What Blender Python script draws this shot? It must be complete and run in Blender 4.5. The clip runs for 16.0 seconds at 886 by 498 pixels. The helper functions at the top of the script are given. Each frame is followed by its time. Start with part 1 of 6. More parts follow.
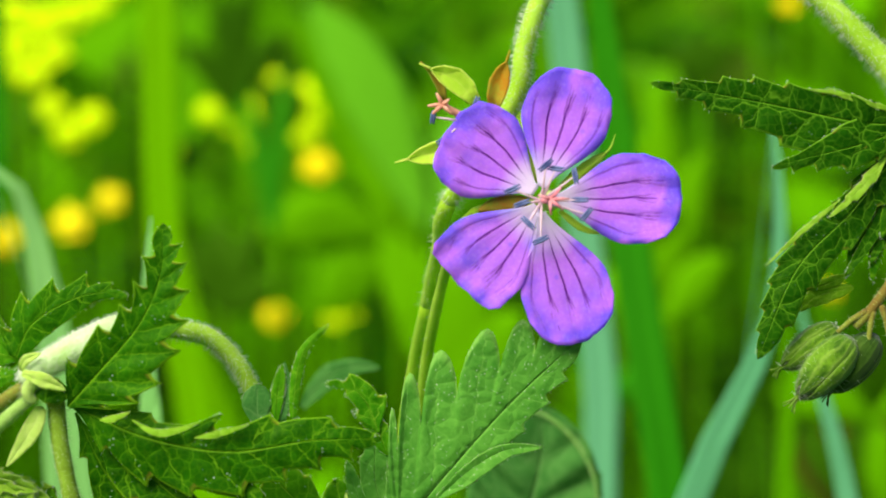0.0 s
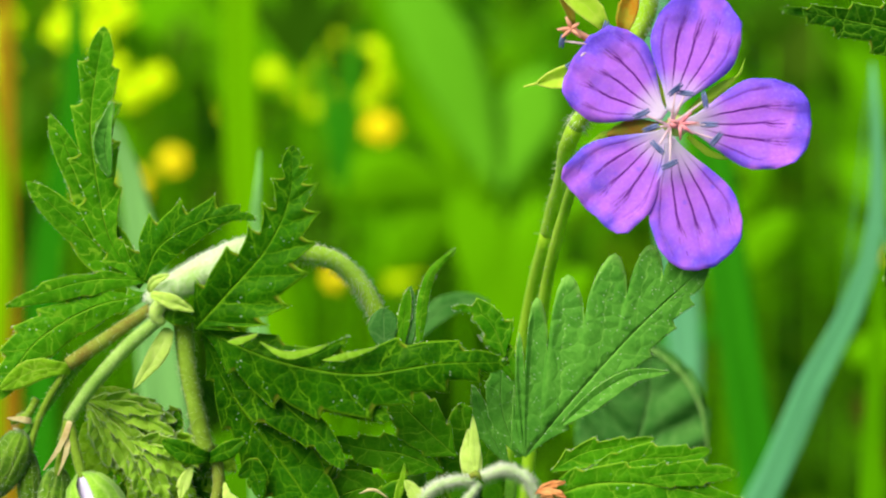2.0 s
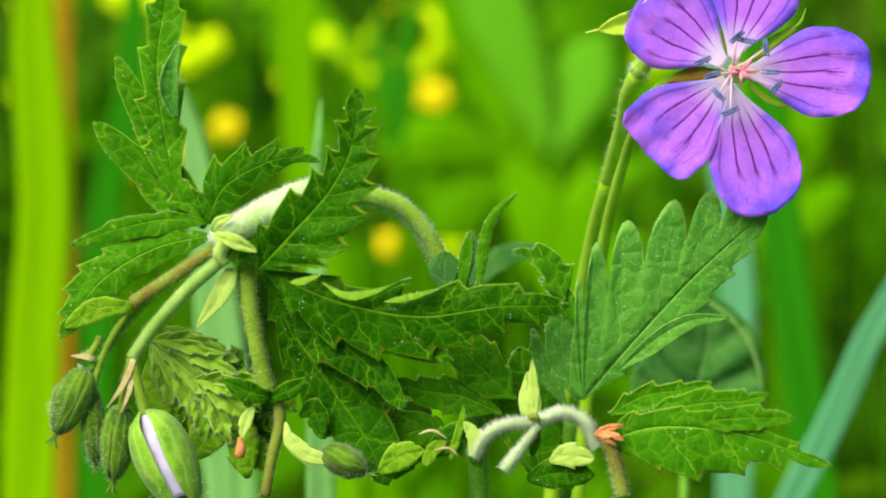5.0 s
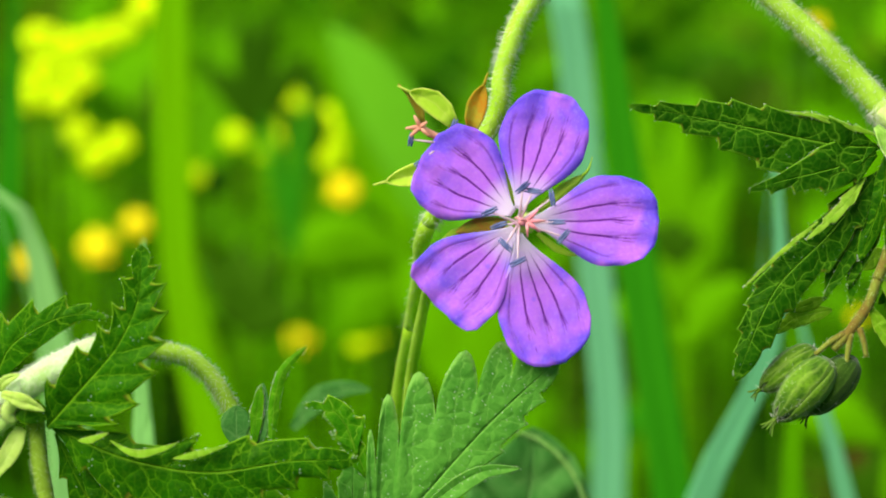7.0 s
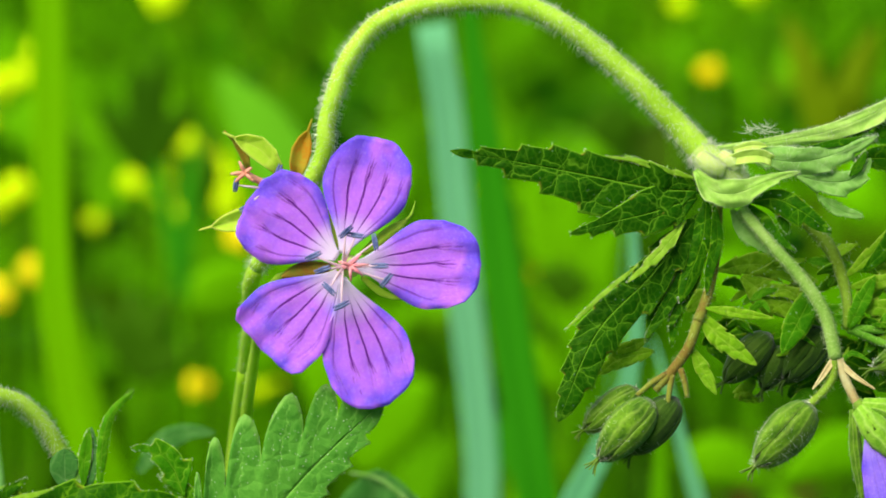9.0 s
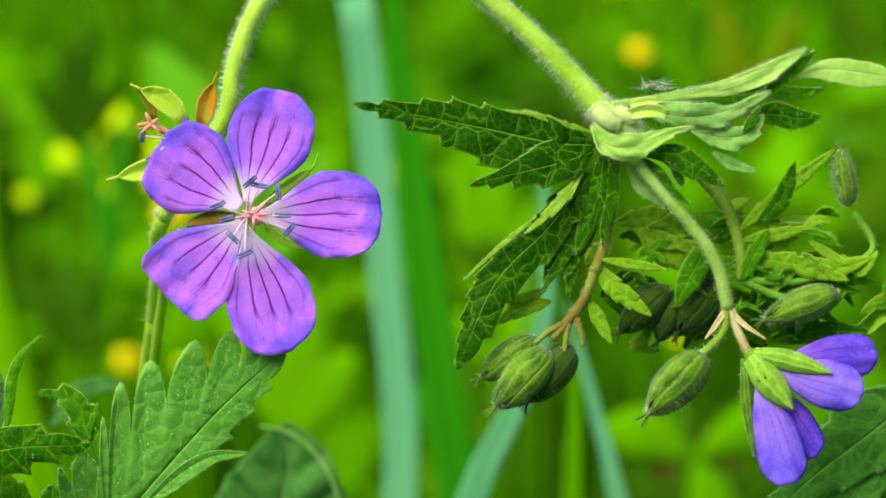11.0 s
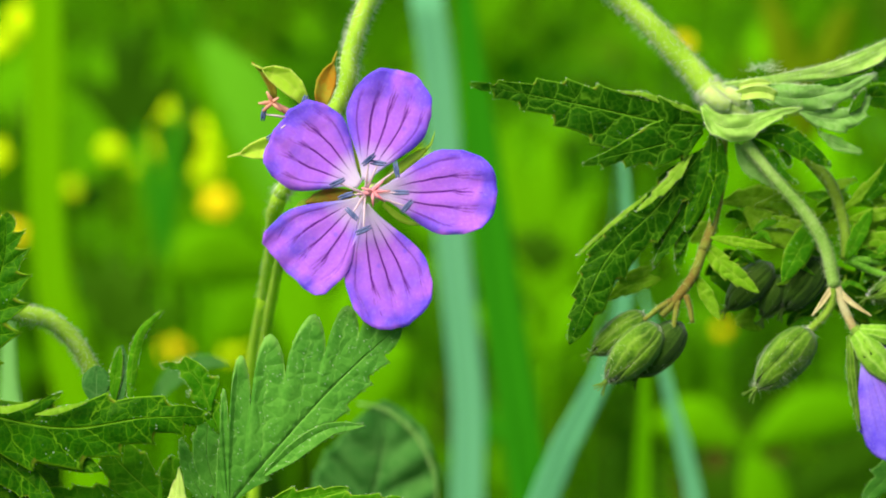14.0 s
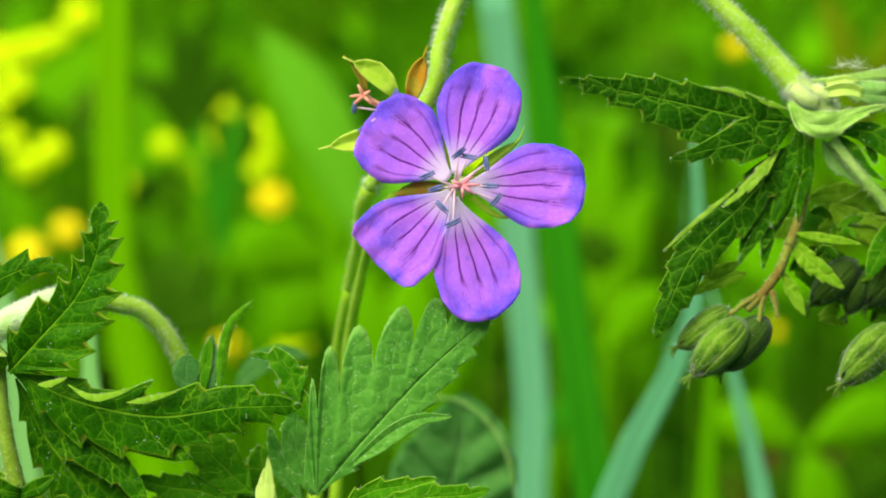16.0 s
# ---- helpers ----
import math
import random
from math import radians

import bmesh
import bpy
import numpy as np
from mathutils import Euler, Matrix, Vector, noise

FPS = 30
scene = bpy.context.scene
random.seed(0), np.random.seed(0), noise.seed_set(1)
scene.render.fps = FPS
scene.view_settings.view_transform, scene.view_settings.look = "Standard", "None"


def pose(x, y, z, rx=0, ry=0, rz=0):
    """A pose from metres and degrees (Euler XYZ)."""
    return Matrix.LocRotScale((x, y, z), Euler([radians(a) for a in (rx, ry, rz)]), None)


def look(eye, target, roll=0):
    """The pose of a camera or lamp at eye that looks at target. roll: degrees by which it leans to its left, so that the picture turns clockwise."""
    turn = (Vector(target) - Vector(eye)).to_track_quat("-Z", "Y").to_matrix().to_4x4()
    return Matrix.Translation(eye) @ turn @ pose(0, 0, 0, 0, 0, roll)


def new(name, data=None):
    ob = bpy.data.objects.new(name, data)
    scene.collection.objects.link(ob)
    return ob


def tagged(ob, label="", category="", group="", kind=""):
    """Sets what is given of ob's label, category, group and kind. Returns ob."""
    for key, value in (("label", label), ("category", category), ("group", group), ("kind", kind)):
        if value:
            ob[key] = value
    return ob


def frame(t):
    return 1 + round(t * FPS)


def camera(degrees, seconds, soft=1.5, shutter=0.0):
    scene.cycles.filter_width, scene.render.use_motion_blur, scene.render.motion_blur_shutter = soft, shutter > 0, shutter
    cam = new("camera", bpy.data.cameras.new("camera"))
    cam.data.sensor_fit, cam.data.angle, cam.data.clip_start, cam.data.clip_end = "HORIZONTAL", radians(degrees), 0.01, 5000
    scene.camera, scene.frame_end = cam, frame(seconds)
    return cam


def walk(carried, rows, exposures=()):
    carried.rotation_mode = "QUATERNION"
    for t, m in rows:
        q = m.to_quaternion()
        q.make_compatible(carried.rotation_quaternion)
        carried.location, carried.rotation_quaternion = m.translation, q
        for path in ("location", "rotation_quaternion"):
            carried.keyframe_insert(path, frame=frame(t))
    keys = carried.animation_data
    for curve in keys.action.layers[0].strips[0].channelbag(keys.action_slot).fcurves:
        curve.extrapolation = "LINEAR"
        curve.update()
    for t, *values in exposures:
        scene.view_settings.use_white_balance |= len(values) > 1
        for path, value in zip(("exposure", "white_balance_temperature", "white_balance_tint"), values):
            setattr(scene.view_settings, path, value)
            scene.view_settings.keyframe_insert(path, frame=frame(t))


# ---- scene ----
# A plant grid serves for all that stands near the flower: u to the right, v up, d away from
# the viewer, in steps of 0.07 mm from the flower's heart, which is 45 cm above the ground.
U = 0.00007
HEART = Vector((0.0, 0.0, 0.45))
DIP = radians(8)
RIGHT = Vector((1, 0, 0))
UPW = Vector((0, math.sin(DIP), math.cos(DIP)))
FWD = Vector((0, math.cos(DIP), -math.sin(DIP)))


def at(u, v, d=0.0):
    return HEART + (RIGHT * u + UPW * v + FWD * d) * U


# ---- camera ----
REACH = 5578            # eye to heart, in grid steps
SLIDE = 0.65            # share of the swing that is a sideways slide, the rest is a turn


def stand(c, e, roll, dolly, sx, sz):
    """The camera's pose for a heart that lies c, e grid steps off the view's axis; sx, sz: a slow drift of the eye."""
    eye = at(sx - SLIDE * c, sz - SLIDE * e, dolly - REACH)
    yaw, pitch = ((1 - SLIDE) * c + sx) / REACH, -((1 - SLIDE) * e + sz) / REACH
    base = Matrix((RIGHT, UPW, -FWD)).transposed().to_4x4()
    return Matrix.Translation(eye) @ base @ Matrix.Rotation(yaw, 4, "Y") @ Matrix.Rotation(pitch, 4, "X") @ pose(0, 0, 0, 0, 0, roll)


ROWS = [(0, 187, 84, -0.24, 198, -37, 53),
        (0.5, 236, 86, -0.09, 200, -39, 52),
        (1, 299, 127, -0.06, 193, -45, 51),
        (1.5, 370, 177, 0.04, 206, -45, 50),
        (2, 408, 215, 0.1, 201, -45, 50),
        (2.5, 427, 216, 0.14, 176, -41, 49),
        (3, 465, 244, 0.29, 151, -35, 49),
        (3.2, 486, 263, 0.35, 158, -33, 49),
        (5.3, 503, 314, 0.7, 145, 10, 60),
        (5.5, 464, 258, 0.63, 131, 13, 56),
        (6, 374, 179, 0.41, 154, 31, 48),
        (6.5, 264, 98, 0.08, 135, 47, 37),
        (7, 151, 45, -0.2, 179, 49, 22),
        (7.5, 46, -13, -0.55, 146, 30, 0),
        (8, -36, -42, -0.63, 125, 20, -7),
        (8.5, -90, -32, -0.6, 111, 13, -18),
        (9, -157, -31, -0.46, 108, 18, -28),
        (9.5, -270, -19, -0.62, 112, 19, -33),
        (9.7, -285, -6, -0.49, 88, 14, -33),
        (11.8, -306, 86, -0.19, -50, -50, -44),
        (12, -289, 91, -0.21, -62, -57, -47),
        (12.5, -259, 87, -0.04, -78, -60, -47),
        (13, -239, 95, -0.16, -104, -63, -47),
        (13.5, -158, 108, 0.12, -168, -69, -47),
        (14, -121, 100, 0.1, -139, -68, -47),
        (14.5, -106, 99, -0.04, -98, -67, -47),
        (15, -56, 96, 0.19, -102, -62, -49),
        (15.5, -31, 75, 0.19, -108, -57, -50),
        (16, 39, 114, 0.6, -184, -52, -51)]
cam = camera(16, 16.0, soft=1.8)
cam.data.dof.use_dof = True
cam.data.dof.focus_distance = REACH * U
cam.data.dof.aperture_fstop = 26
walk(cam, [(t, stand(*r)) for t, *r in ROWS])

# ---- world and sun ----
SUN_UP, SUN_TURN = radians(50), radians(-138)
world = bpy.data.worlds.new("sky")
scene.world = world
world.use_nodes = True
sky = world.node_tree.nodes.new("ShaderNodeTexSky")
sky.sky_type = "NISHITA"
sky.sun_disc = False
sky.sun_elevation, sky.sun_rotation = SUN_UP, SUN_TURN
world.node_tree.links.new(sky.outputs[0], world.node_tree.nodes["Background"].inputs[0])
world.node_tree.nodes["Background"].inputs[1].default_value = 0.075
sun = new("sun", bpy.data.lights.new("sun", "SUN"))
sun.data.energy, sun.data.angle, sun.data.color = 4.9, radians(50), (1.0, 0.95, 0.80)
toward = Vector((math.sin(SUN_TURN) * math.cos(SUN_UP), math.cos(SUN_TURN) * math.cos(SUN_UP), math.sin(SUN_UP)))
sun.matrix_world = look(toward * 5, (0, 0, 0))
scene.view_settings.exposure = 0.52


# ---- building helpers ----
def finish(name, bm, material, smooth=True):
    me = bpy.data.meshes.new(name)
    bm.to_mesh(me)
    bm.free()
    for p in me.polygons:
        p.use_smooth = smooth
    me.materials.append(material)
    return me


def thing(name, base, label, category, group=""):
    ob = new(name)
    ob.location = base
    ob.empty_display_size = 0.01
    return tagged(ob, label, category, group)


def part(name, bm, material, parent, label="", thick=0.0):
    """Links a bmesh, whose points are in the world, as one mesh under a thing or a part."""
    ob = new(name, finish(name, bm, material))
    ob.parent = parent
    if parent.type == "EMPTY":
        ob.matrix_parent_inverse = Matrix.Translation(-parent.location)
    if thick:
        m = ob.modifiers.new("thickness", "SOLIDIFY")
        m.thickness, m.offset = thick * U, 0
    return tagged(ob, label) if label else ob


def spline(pts, n):
    """n + 1 points along a smooth curve through pts, in grid steps."""
    p = [Vector(q) if len(q) == 3 else Vector((*q, 0)) for q in pts]
    p = [2 * p[0] - p[1], *p, 2 * p[-1] - p[-2]]
    lens = [0.0]
    for a, b in zip(p[1:-1], p[2:-1]):
        lens.append(lens[-1] + (b - a).length)
    out = []
    for i in range(n + 1):
        x = lens[-1] * i / n
        k = max(j for j in range(len(lens) - 1) if lens[j] <= x + 1e-9)
        f = (x - lens[k]) / (lens[k + 1] - lens[k])
        a, b, c, d = p[k:k + 4]
        out.append(0.5 * (2 * b + (c - a) * f + (2 * a - 5 * b + 4 * c - d) * f * f + (3 * b - a - 3 * c + d) * f ** 3))
    return out


def place(v):
    return at(v.x, v.y, v.z)


def course(values, s):
    """The value at s in 0 to 1 along an evenly spaced list."""
    if len(values) == 1:
        return values[0]
    x = s * (len(values) - 1)
    k = min(int(x), len(values) - 2)
    return values[k] + (values[k + 1] - values[k]) * (x - k)


def tube(bm, pts, radii, n=24, seg=10, knobs=0.0):
    """A round stalk along pts, closed at both ends."""
    mid = spline(pts, n)
    rings = []
    for i, m in enumerate(mid):
        tan = (mid[min(i + 1, n)] - mid[max(i - 1, 0)]).normalized()
        a = tan.cross(Vector((0, 0, 1)))
        a = a.normalized() if a.length > 0.05 else Vector((1, 0, 0))
        b = tan.cross(a).normalized()
        r = course(radii, i / n)
        ring = []
        for j in range(seg):
            w = 2 * math.pi * j / seg
            rr = r * (1 + knobs * noise.noise(Vector((i * 0.6, j * 0.9, r))))
            ring.append(bm.verts.new(place(m + (a * math.cos(w) + b * math.sin(w)) * rr)))
        rings.append(ring)
    for p, q in zip(rings, rings[1:]):
        for j in range(seg):
            bm.faces.new((p[j], p[(j + 1) % seg], q[(j + 1) % seg], q[j]))
    bm.faces.new(rings[0][::-1])
    bm.faces.new(rings[-1])


def bristle(bm, root, way, length, width):
    side = way.cross(Vector((0.3, 0.2, 1)))
    side = side.normalized() * width
    lift = way.cross(side).normalized() * width
    bend = Vector((0, -0.18 * length, 0))
    tip = bm.verts.new(place(root + way * length + bend))
    a = [bm.verts.new(place(root + q)) for q in (side, -0.5 * side + 0.8 * lift, -0.5 * side - 0.8 * lift)]
    for i in range(3):
        bm.faces.new((a[i], a[(i + 1) % 3], tip))


def hairs(bm, pts, radii, count, length=17.0, width=0.42, seed=1):
    """Fine hairs that stand off a stalk."""
    rnd = random.Random(seed)
    n = 60
    mid = spline(pts, n)
    for _ in range(count):
        s = rnd.random()
        i = min(int(s * n), n - 1)
        m = mid[i].lerp(mid[i + 1], s * n - i)
        tan = (mid[i + 1] - mid[i]).normalized()
        a = tan.cross(Vector((0, 0, 1)))
        a = a.normalized() if a.length > 0.05 else Vector((1, 0, 0))
        b = tan.cross(a).normalized()
        w = rnd.uniform(0, 2 * math.pi)
        out = a * math.cos(w) + b * math.sin(w)
        way = (out + tan * rnd.uniform(-0.5, 0.5) + Vector([rnd.uniform(-0.25, 0.25) for _ in range(3)])).normalized()
        bristle(bm, m + out * course(radii, s) * 0.95, way, length * rnd.uniform(0.5, 1.25), width)


def lobe(bm, pts, half, teeth=5, depth=0.35, belly=0.42, cup=0.0, tilt=0.0, stalk=0.25, blunt=0.6, ripple=0.05, slant=0.45, seed=0, fringe=0, hair=1.0):
    """One lobe of a leaf along its midrib pts: a toothed blade, veins slanting forward to the teeth."""
    rnd = random.Random(seed * 7 + int(half * 13) + int(pts[0][0]))
    uv = bm.loops.layers.uv.verify()
    marks = []
    for k in range(teeth):
        marks += [(k, f) for f in (0.0 if k == 0 else 0.09, 0.25, 0.5, 0.75, 0.93, 0.995)]
    marks.append((teeth - 1, 1.0))
    n = len(marks)
    fine = 120
    steps = [0.0]
    for _ in range(teeth):
        steps.append(steps[-1] + rnd.uniform(0.65, 1.35))
    steps = [q / steps[-1] for q in steps]
    mid = spline(pts, fine)
    bites = [[rnd.uniform(0.5, 1.5) * depth for _ in range(teeth)] for _ in (0, 1)]
    pw = math.log(0.5) / math.log(belly)
    across = (0.0, 0.22, 0.5, 0.78, 1.0)
    rows = []
    for k, f in marks:
        ph = steps[k] + (steps[k + 1] - steps[k]) * f
        s = ph ** 0.92
        x = s * fine
        i = min(int(x), fine - 1)
        m = mid[i].lerp(mid[i + 1], x - i)
        tan = (mid[min(i + 2, fine)] - mid[max(i - 1, 0)]).normalized()
        nor = Vector((0, 0, -1))
        nor = (nor - tan * nor.dot(tan)).normalized()
        nor = Matrix.Rotation(radians(tilt), 3, tan) @ nor
        side = tan.cross(nor).normalized()
        w = half * max(math.sin(math.pi * min(max(s, 0.0), 1.0) ** pw), 0.0) ** 0.75
        if s < belly:
            w = max(w, half * stalk)
        row = []
        for sg in (-1, 1):
            bite = bites[0 if sg < 0 else 1][k]
            if k == teeth - 1:
                bite *= 1 - f
            inner, tooth = w * (1 - 0.8 * depth), w * (1 - 0.8 * bite * (1 - f ** blunt))
            for t in across:
                if sg > 0 and t == 0:
                    continue
                edge = inner + (tooth - inner) * max(0.0, (t - 0.45) / 0.55) ** 1.5
                q = m + side * (sg * edge * t) + tan * (slant * edge * t * (0.7 + (0.28 * f - 0.12) * max(0.0, (t - 0.45) / 0.55)))
                lift = cup * half * t * t + ripple * half * (math.sin(6.283 * f) * t * 0.12 + 1.2 * noise.noise(Vector((ph * teeth * 1.1, sg * t * 2.0, half + seed))))
                lift -= 0.05 * half * math.exp(-(t / 0.16) ** 2)
                row.append((sg * t, bm.verts.new(place(q + nor * lift)), q + nor * lift, side * sg + tan * 0.6))
        row.sort(key=lambda z: z[0])
        rows.append((k + f, row))
    for (pa, ra), (pb, rb) in zip(rows, rows[1:]):
        for j in range(len(ra) - 1):
            try:
                fc = bm.faces.new((ra[j][1], ra[j + 1][1], rb[j + 1][1], rb[j][1]))
            except ValueError:
                continue
            for lp, (x, y) in zip(fc.loops, ((pa, ra[j][0]), (pa, ra[j + 1][0]), (pb, rb[j + 1][0]), (pb, rb[j][0]))):
                lp[uv].uv = (x, 0.5 + 0.5 * y)
    tufts = []
    for _ in range(fringe):
        i = rnd.randrange(len(rows) - 1)
        j = rnd.choice((0, -1))
        a, b = rows[i][1][j], rows[i + 1][1][j]
        tufts.append((a[2].lerp(b[2], rnd.random()), (a[3] + Vector([rnd.uniform(-0.5, 0.5) for _ in range(3)])).normalized(), rnd.uniform(4, 9) * hair))
    return tufts


def fuzz_edge(parent, tufts, material=None):
    """The fine hairs on a blade's rim, as one part."""
    if tufts:
        bm = bmesh.new()
        for root_, way, length in tufts:
            bristle(bm, root_, way, length, 0.3)
        tagged(part("hairs", bm, material or HAIR_WHITE, parent), "", "", "", "stuff")


def leaf(parent, material, lobes, label="", thick=2.0, name="leaf"):
    """A leaf of several lobes; each is (points, half width, further settings)."""
    first = None
    for k, (pts, half, more) in enumerate(lobes):
        bm = bmesh.new()
        tufts = lobe(bm, pts, half, **{"seed": k, "fringe": int(half * 2.2) if name == "leaf" else 0, "hair": 0.7, **more})
        if first is None or name != "leaf":
            first = part(name, bm, material, parent, label if first is None else "", thick)
        else:
            part("lobe", bm, material, first, "", thick)
        fuzz_edge(first, tufts)
    return first


def even_course(values, s):
    """A smooth value at s in 0 to 1 along an evenly spaced list."""
    x = s * (len(values) - 1)
    k = min(int(x), len(values) - 2)
    f = x - k
    if k == len(values) - 2 and values[-1] == 0:
        return values[k] * (1 - f ** 1.3) ** 0.8
    a, b, c, d = (values[min(max(i, 0), len(values) - 1)] for i in (k - 1, k, k + 1, k + 2))
    return max(0.0, 0.5 * (2 * b + (c - a) * f + (2 * a - 5 * b + 4 * c - d) * f * f + (3 * b - a - 3 * c + d) * f ** 3))


def frond(bm, rib, left, right, teeth=(5, 5), bite=(0.25, 0.25), slant=0.75, fold=0.0, curl=0.0, quilt=0.06, tilt=0.0, seed=0, fringe=0, hair=0.7, wave=0.10, lobes=(), down=0):
    """One blade of a leaf: half widths to the left and right of its rib, forward teeth, tissue swelling between the side veins."""
    rnd = random.Random(seed * 13 + int(rib[0][0]))
    uv = bm.loops.layers.uv.verify()
    fine = 160
    mid = spline(rib, fine)
    length = sum((b - a).length for a, b in zip(mid, mid[1:]))
    edge_marks = (0.0, 0.06, 0.14, 0.26, 0.4, 0.55, 0.68, 0.78, 0.84, 0.89, 0.94, 0.999)
    across = (0.0, 0.08, 0.24, 0.42, 0.6, 0.78, 0.91, 1.0)
    tufts = []

    def on_rib(s):
        x = min(max(s, 0.0), 1.0) * fine
        i = min(int(x), fine - 1)
        m = mid[i].lerp(mid[i + 1], x - i)
        tan = (mid[min(i + 3, fine)] - mid[max(i - 2, 0)]).normalized()
        nor = Vector((0, 0, -1))
        nor = (nor - tan * nor.dot(tan)).normalized()
        nor = Matrix.Rotation(radians(tilt), 3, tan) @ nor
        return m, tan, nor

    for sg, widths, count, deep in ((1, left, teeth[0], bite[0]), (-1, right, teeth[1], bite[1])):
        steps = [0.0]
        for k in range(count):
            steps.append(steps[-1] + rnd.uniform(0.8, 1.2) * (1.25 - 0.5 * k / count))
        steps = [q / steps[-1] for q in steps]
        mean = sum(widths) / (len(widths) - 1)
        rounded = bool(lobes) and sg > 0
        if rounded:
            steps = [0.0, *lobes, 1.0]
        tip = 0.5 if rounded else 0.84
        rows = []
        cuts = []
        for k in range(count):
            cuts.append((1.0 if rounded else 1.45) * deep * (max(widths) if rounded else mean) * rnd.uniform(0.75, 1.2))
        for k in range(count):
            for f in edge_marks if k == count - 1 else edge_marks[:-1]:
                cut = cuts[max(k - 1, 0)] + (cuts[k] - cuts[max(k - 1, 0)]) * f
                if k == count - 1:
                    cut *= (1 - f) ** 2
                s = steps[k] + (steps[k + 1] - steps[k]) * f
                if k == count - 1 and f == 0.999:
                    s = 1.0
                if rounded:
                    g = max(0.0, 1 - abs(2 * f - 1) ** 2.0) ** 0.65
                else:
                    g = 1 - (1 - f / tip) ** 1.1 + 0.3 * math.exp(-((f - tip) / 0.16) ** 2) if f < tip else 1.3 - 1.3 * ((f - tip) / (1 - tip)) ** 0.8 if f < 1 else 0.0
                vein = f * 0.8 / tip if f < tip else 0.8 + (f - tip) * 0.2 / (1 - tip)
                full = even_course(widths, s)
                dent = min(0.56 * full, cut)
                w = full - dent * (1 - g)
                m1, tan1, nor1 = on_rib(s)
                side = tan1.cross(nor1).normalized() * sg
                rim = m1 + side * w + tan1 * ((1.15 * g if rounded else 0.3 * g ** 2) * dent)
                m0, tan0, nor0 = on_rib(s - slant * full / length)
                row = []
                for t in across:
                    q = m0.lerp(rim, t) + tan1 * (0.10 * full * t * (t - 1))
                    swell = 0.5 - 0.5 * math.cos(6.283 * (vein - 0.8))
                    lift = fold * full * t + curl * full * t ** 3 + quilt * full * swell * t * (1.25 - t) * 1.6
                    lift += wave * full * t * noise.noise(Vector((s * 5.0, sg * t * 1.6, seed + length * 0.01)))
                    lift += 0.012 * full * min(1.0, t / 0.2)
                    p = q + nor0.lerp(nor1, t) * lift
                    row.append((bm.verts.new(place(p)), p))
                rows.append((k + vein, row, side + tan1 * 0.6))
        for (pa, ra, _), (pb, rb, _) in zip(rows, rows[1:]):
            for j in range(len(across) - 1):
                quad = (ra[j][0], ra[j + 1][0], rb[j + 1][0], rb[j][0])
                marks = ((pa, across[j]), (pa, across[j + 1]), (pb, across[j + 1]), (pb, across[j]))
                if sg < 0:
                    quad, marks = quad[::-1], marks[::-1]
                fc = bm.faces.new(quad)
                for lp, (x, y) in zip(fc.loops, marks):
                    lp[uv].uv = (x, 0.5 + 0.5 * sg * y)
        for _ in range(down // 2):
            i, j = rnd.randrange(len(rows) - 1), rnd.randrange(1, len(across) - 1)
            p = rows[i][1][j][1].lerp(rows[i + 1][1][j + 1][1], rnd.random())
            tufts.append((p, Vector((rnd.uniform(-0.9, 0.9), rnd.uniform(-0.9, 0.9), -0.7)).normalized(), rnd.uniform(3, 7) * hair))
        for _ in range(fringe // 2):
            i = rnd.randrange(len(rows) - 1)
            tufts.append((rows[i][1][-1][1].lerp(rows[i + 1][1][-1][1], rnd.random()), (rows[i][2] + Vector([rnd.uniform(-0.5, 0.5) for _ in range(3)])).normalized(), rnd.uniform(4, 9) * hair))
    bmesh.ops.remove_doubles(bm, verts=bm.verts, dist=0.02 * U)
    return tufts


def foliage(parent, material, blades, label="", thick=2.0):
    """A leaf of one or more blades, each (rib, left half widths, right half widths, settings), with its rim of hairs."""
    first = None
    for k, (rib, left, right, more) in enumerate(blades):
        bm = bmesh.new()
        tufts = frond(bm, rib, left, right, **{"seed": k, "fringe": 70, **more})
        if first is None:
            first = part("leaf", bm, material, parent, label, thick)
        else:
            part("lobe", bm, material, first, "", thick)
        fuzz_edge(first, tufts)
    return first


def stem(parent, material, pts, radii, fuzz=0, label="", name="stem", length=17.0, n=28, fuzz_mat=None):
    bm = bmesh.new()
    tube(bm, pts, radii, n=n, seg=12, knobs=0.06)
    ob = part(name, bm, material, parent, label)
    if fuzz:
        bm = bmesh.new()
        hairs(bm, pts, radii, int(fuzz * 2.2), length=length, seed=int(abs(pts[0][0])) + fuzz)
        tagged(part("hairs", bm, fuzz_mat or HAIR, ob), "", "", "", "stuff")
    return ob


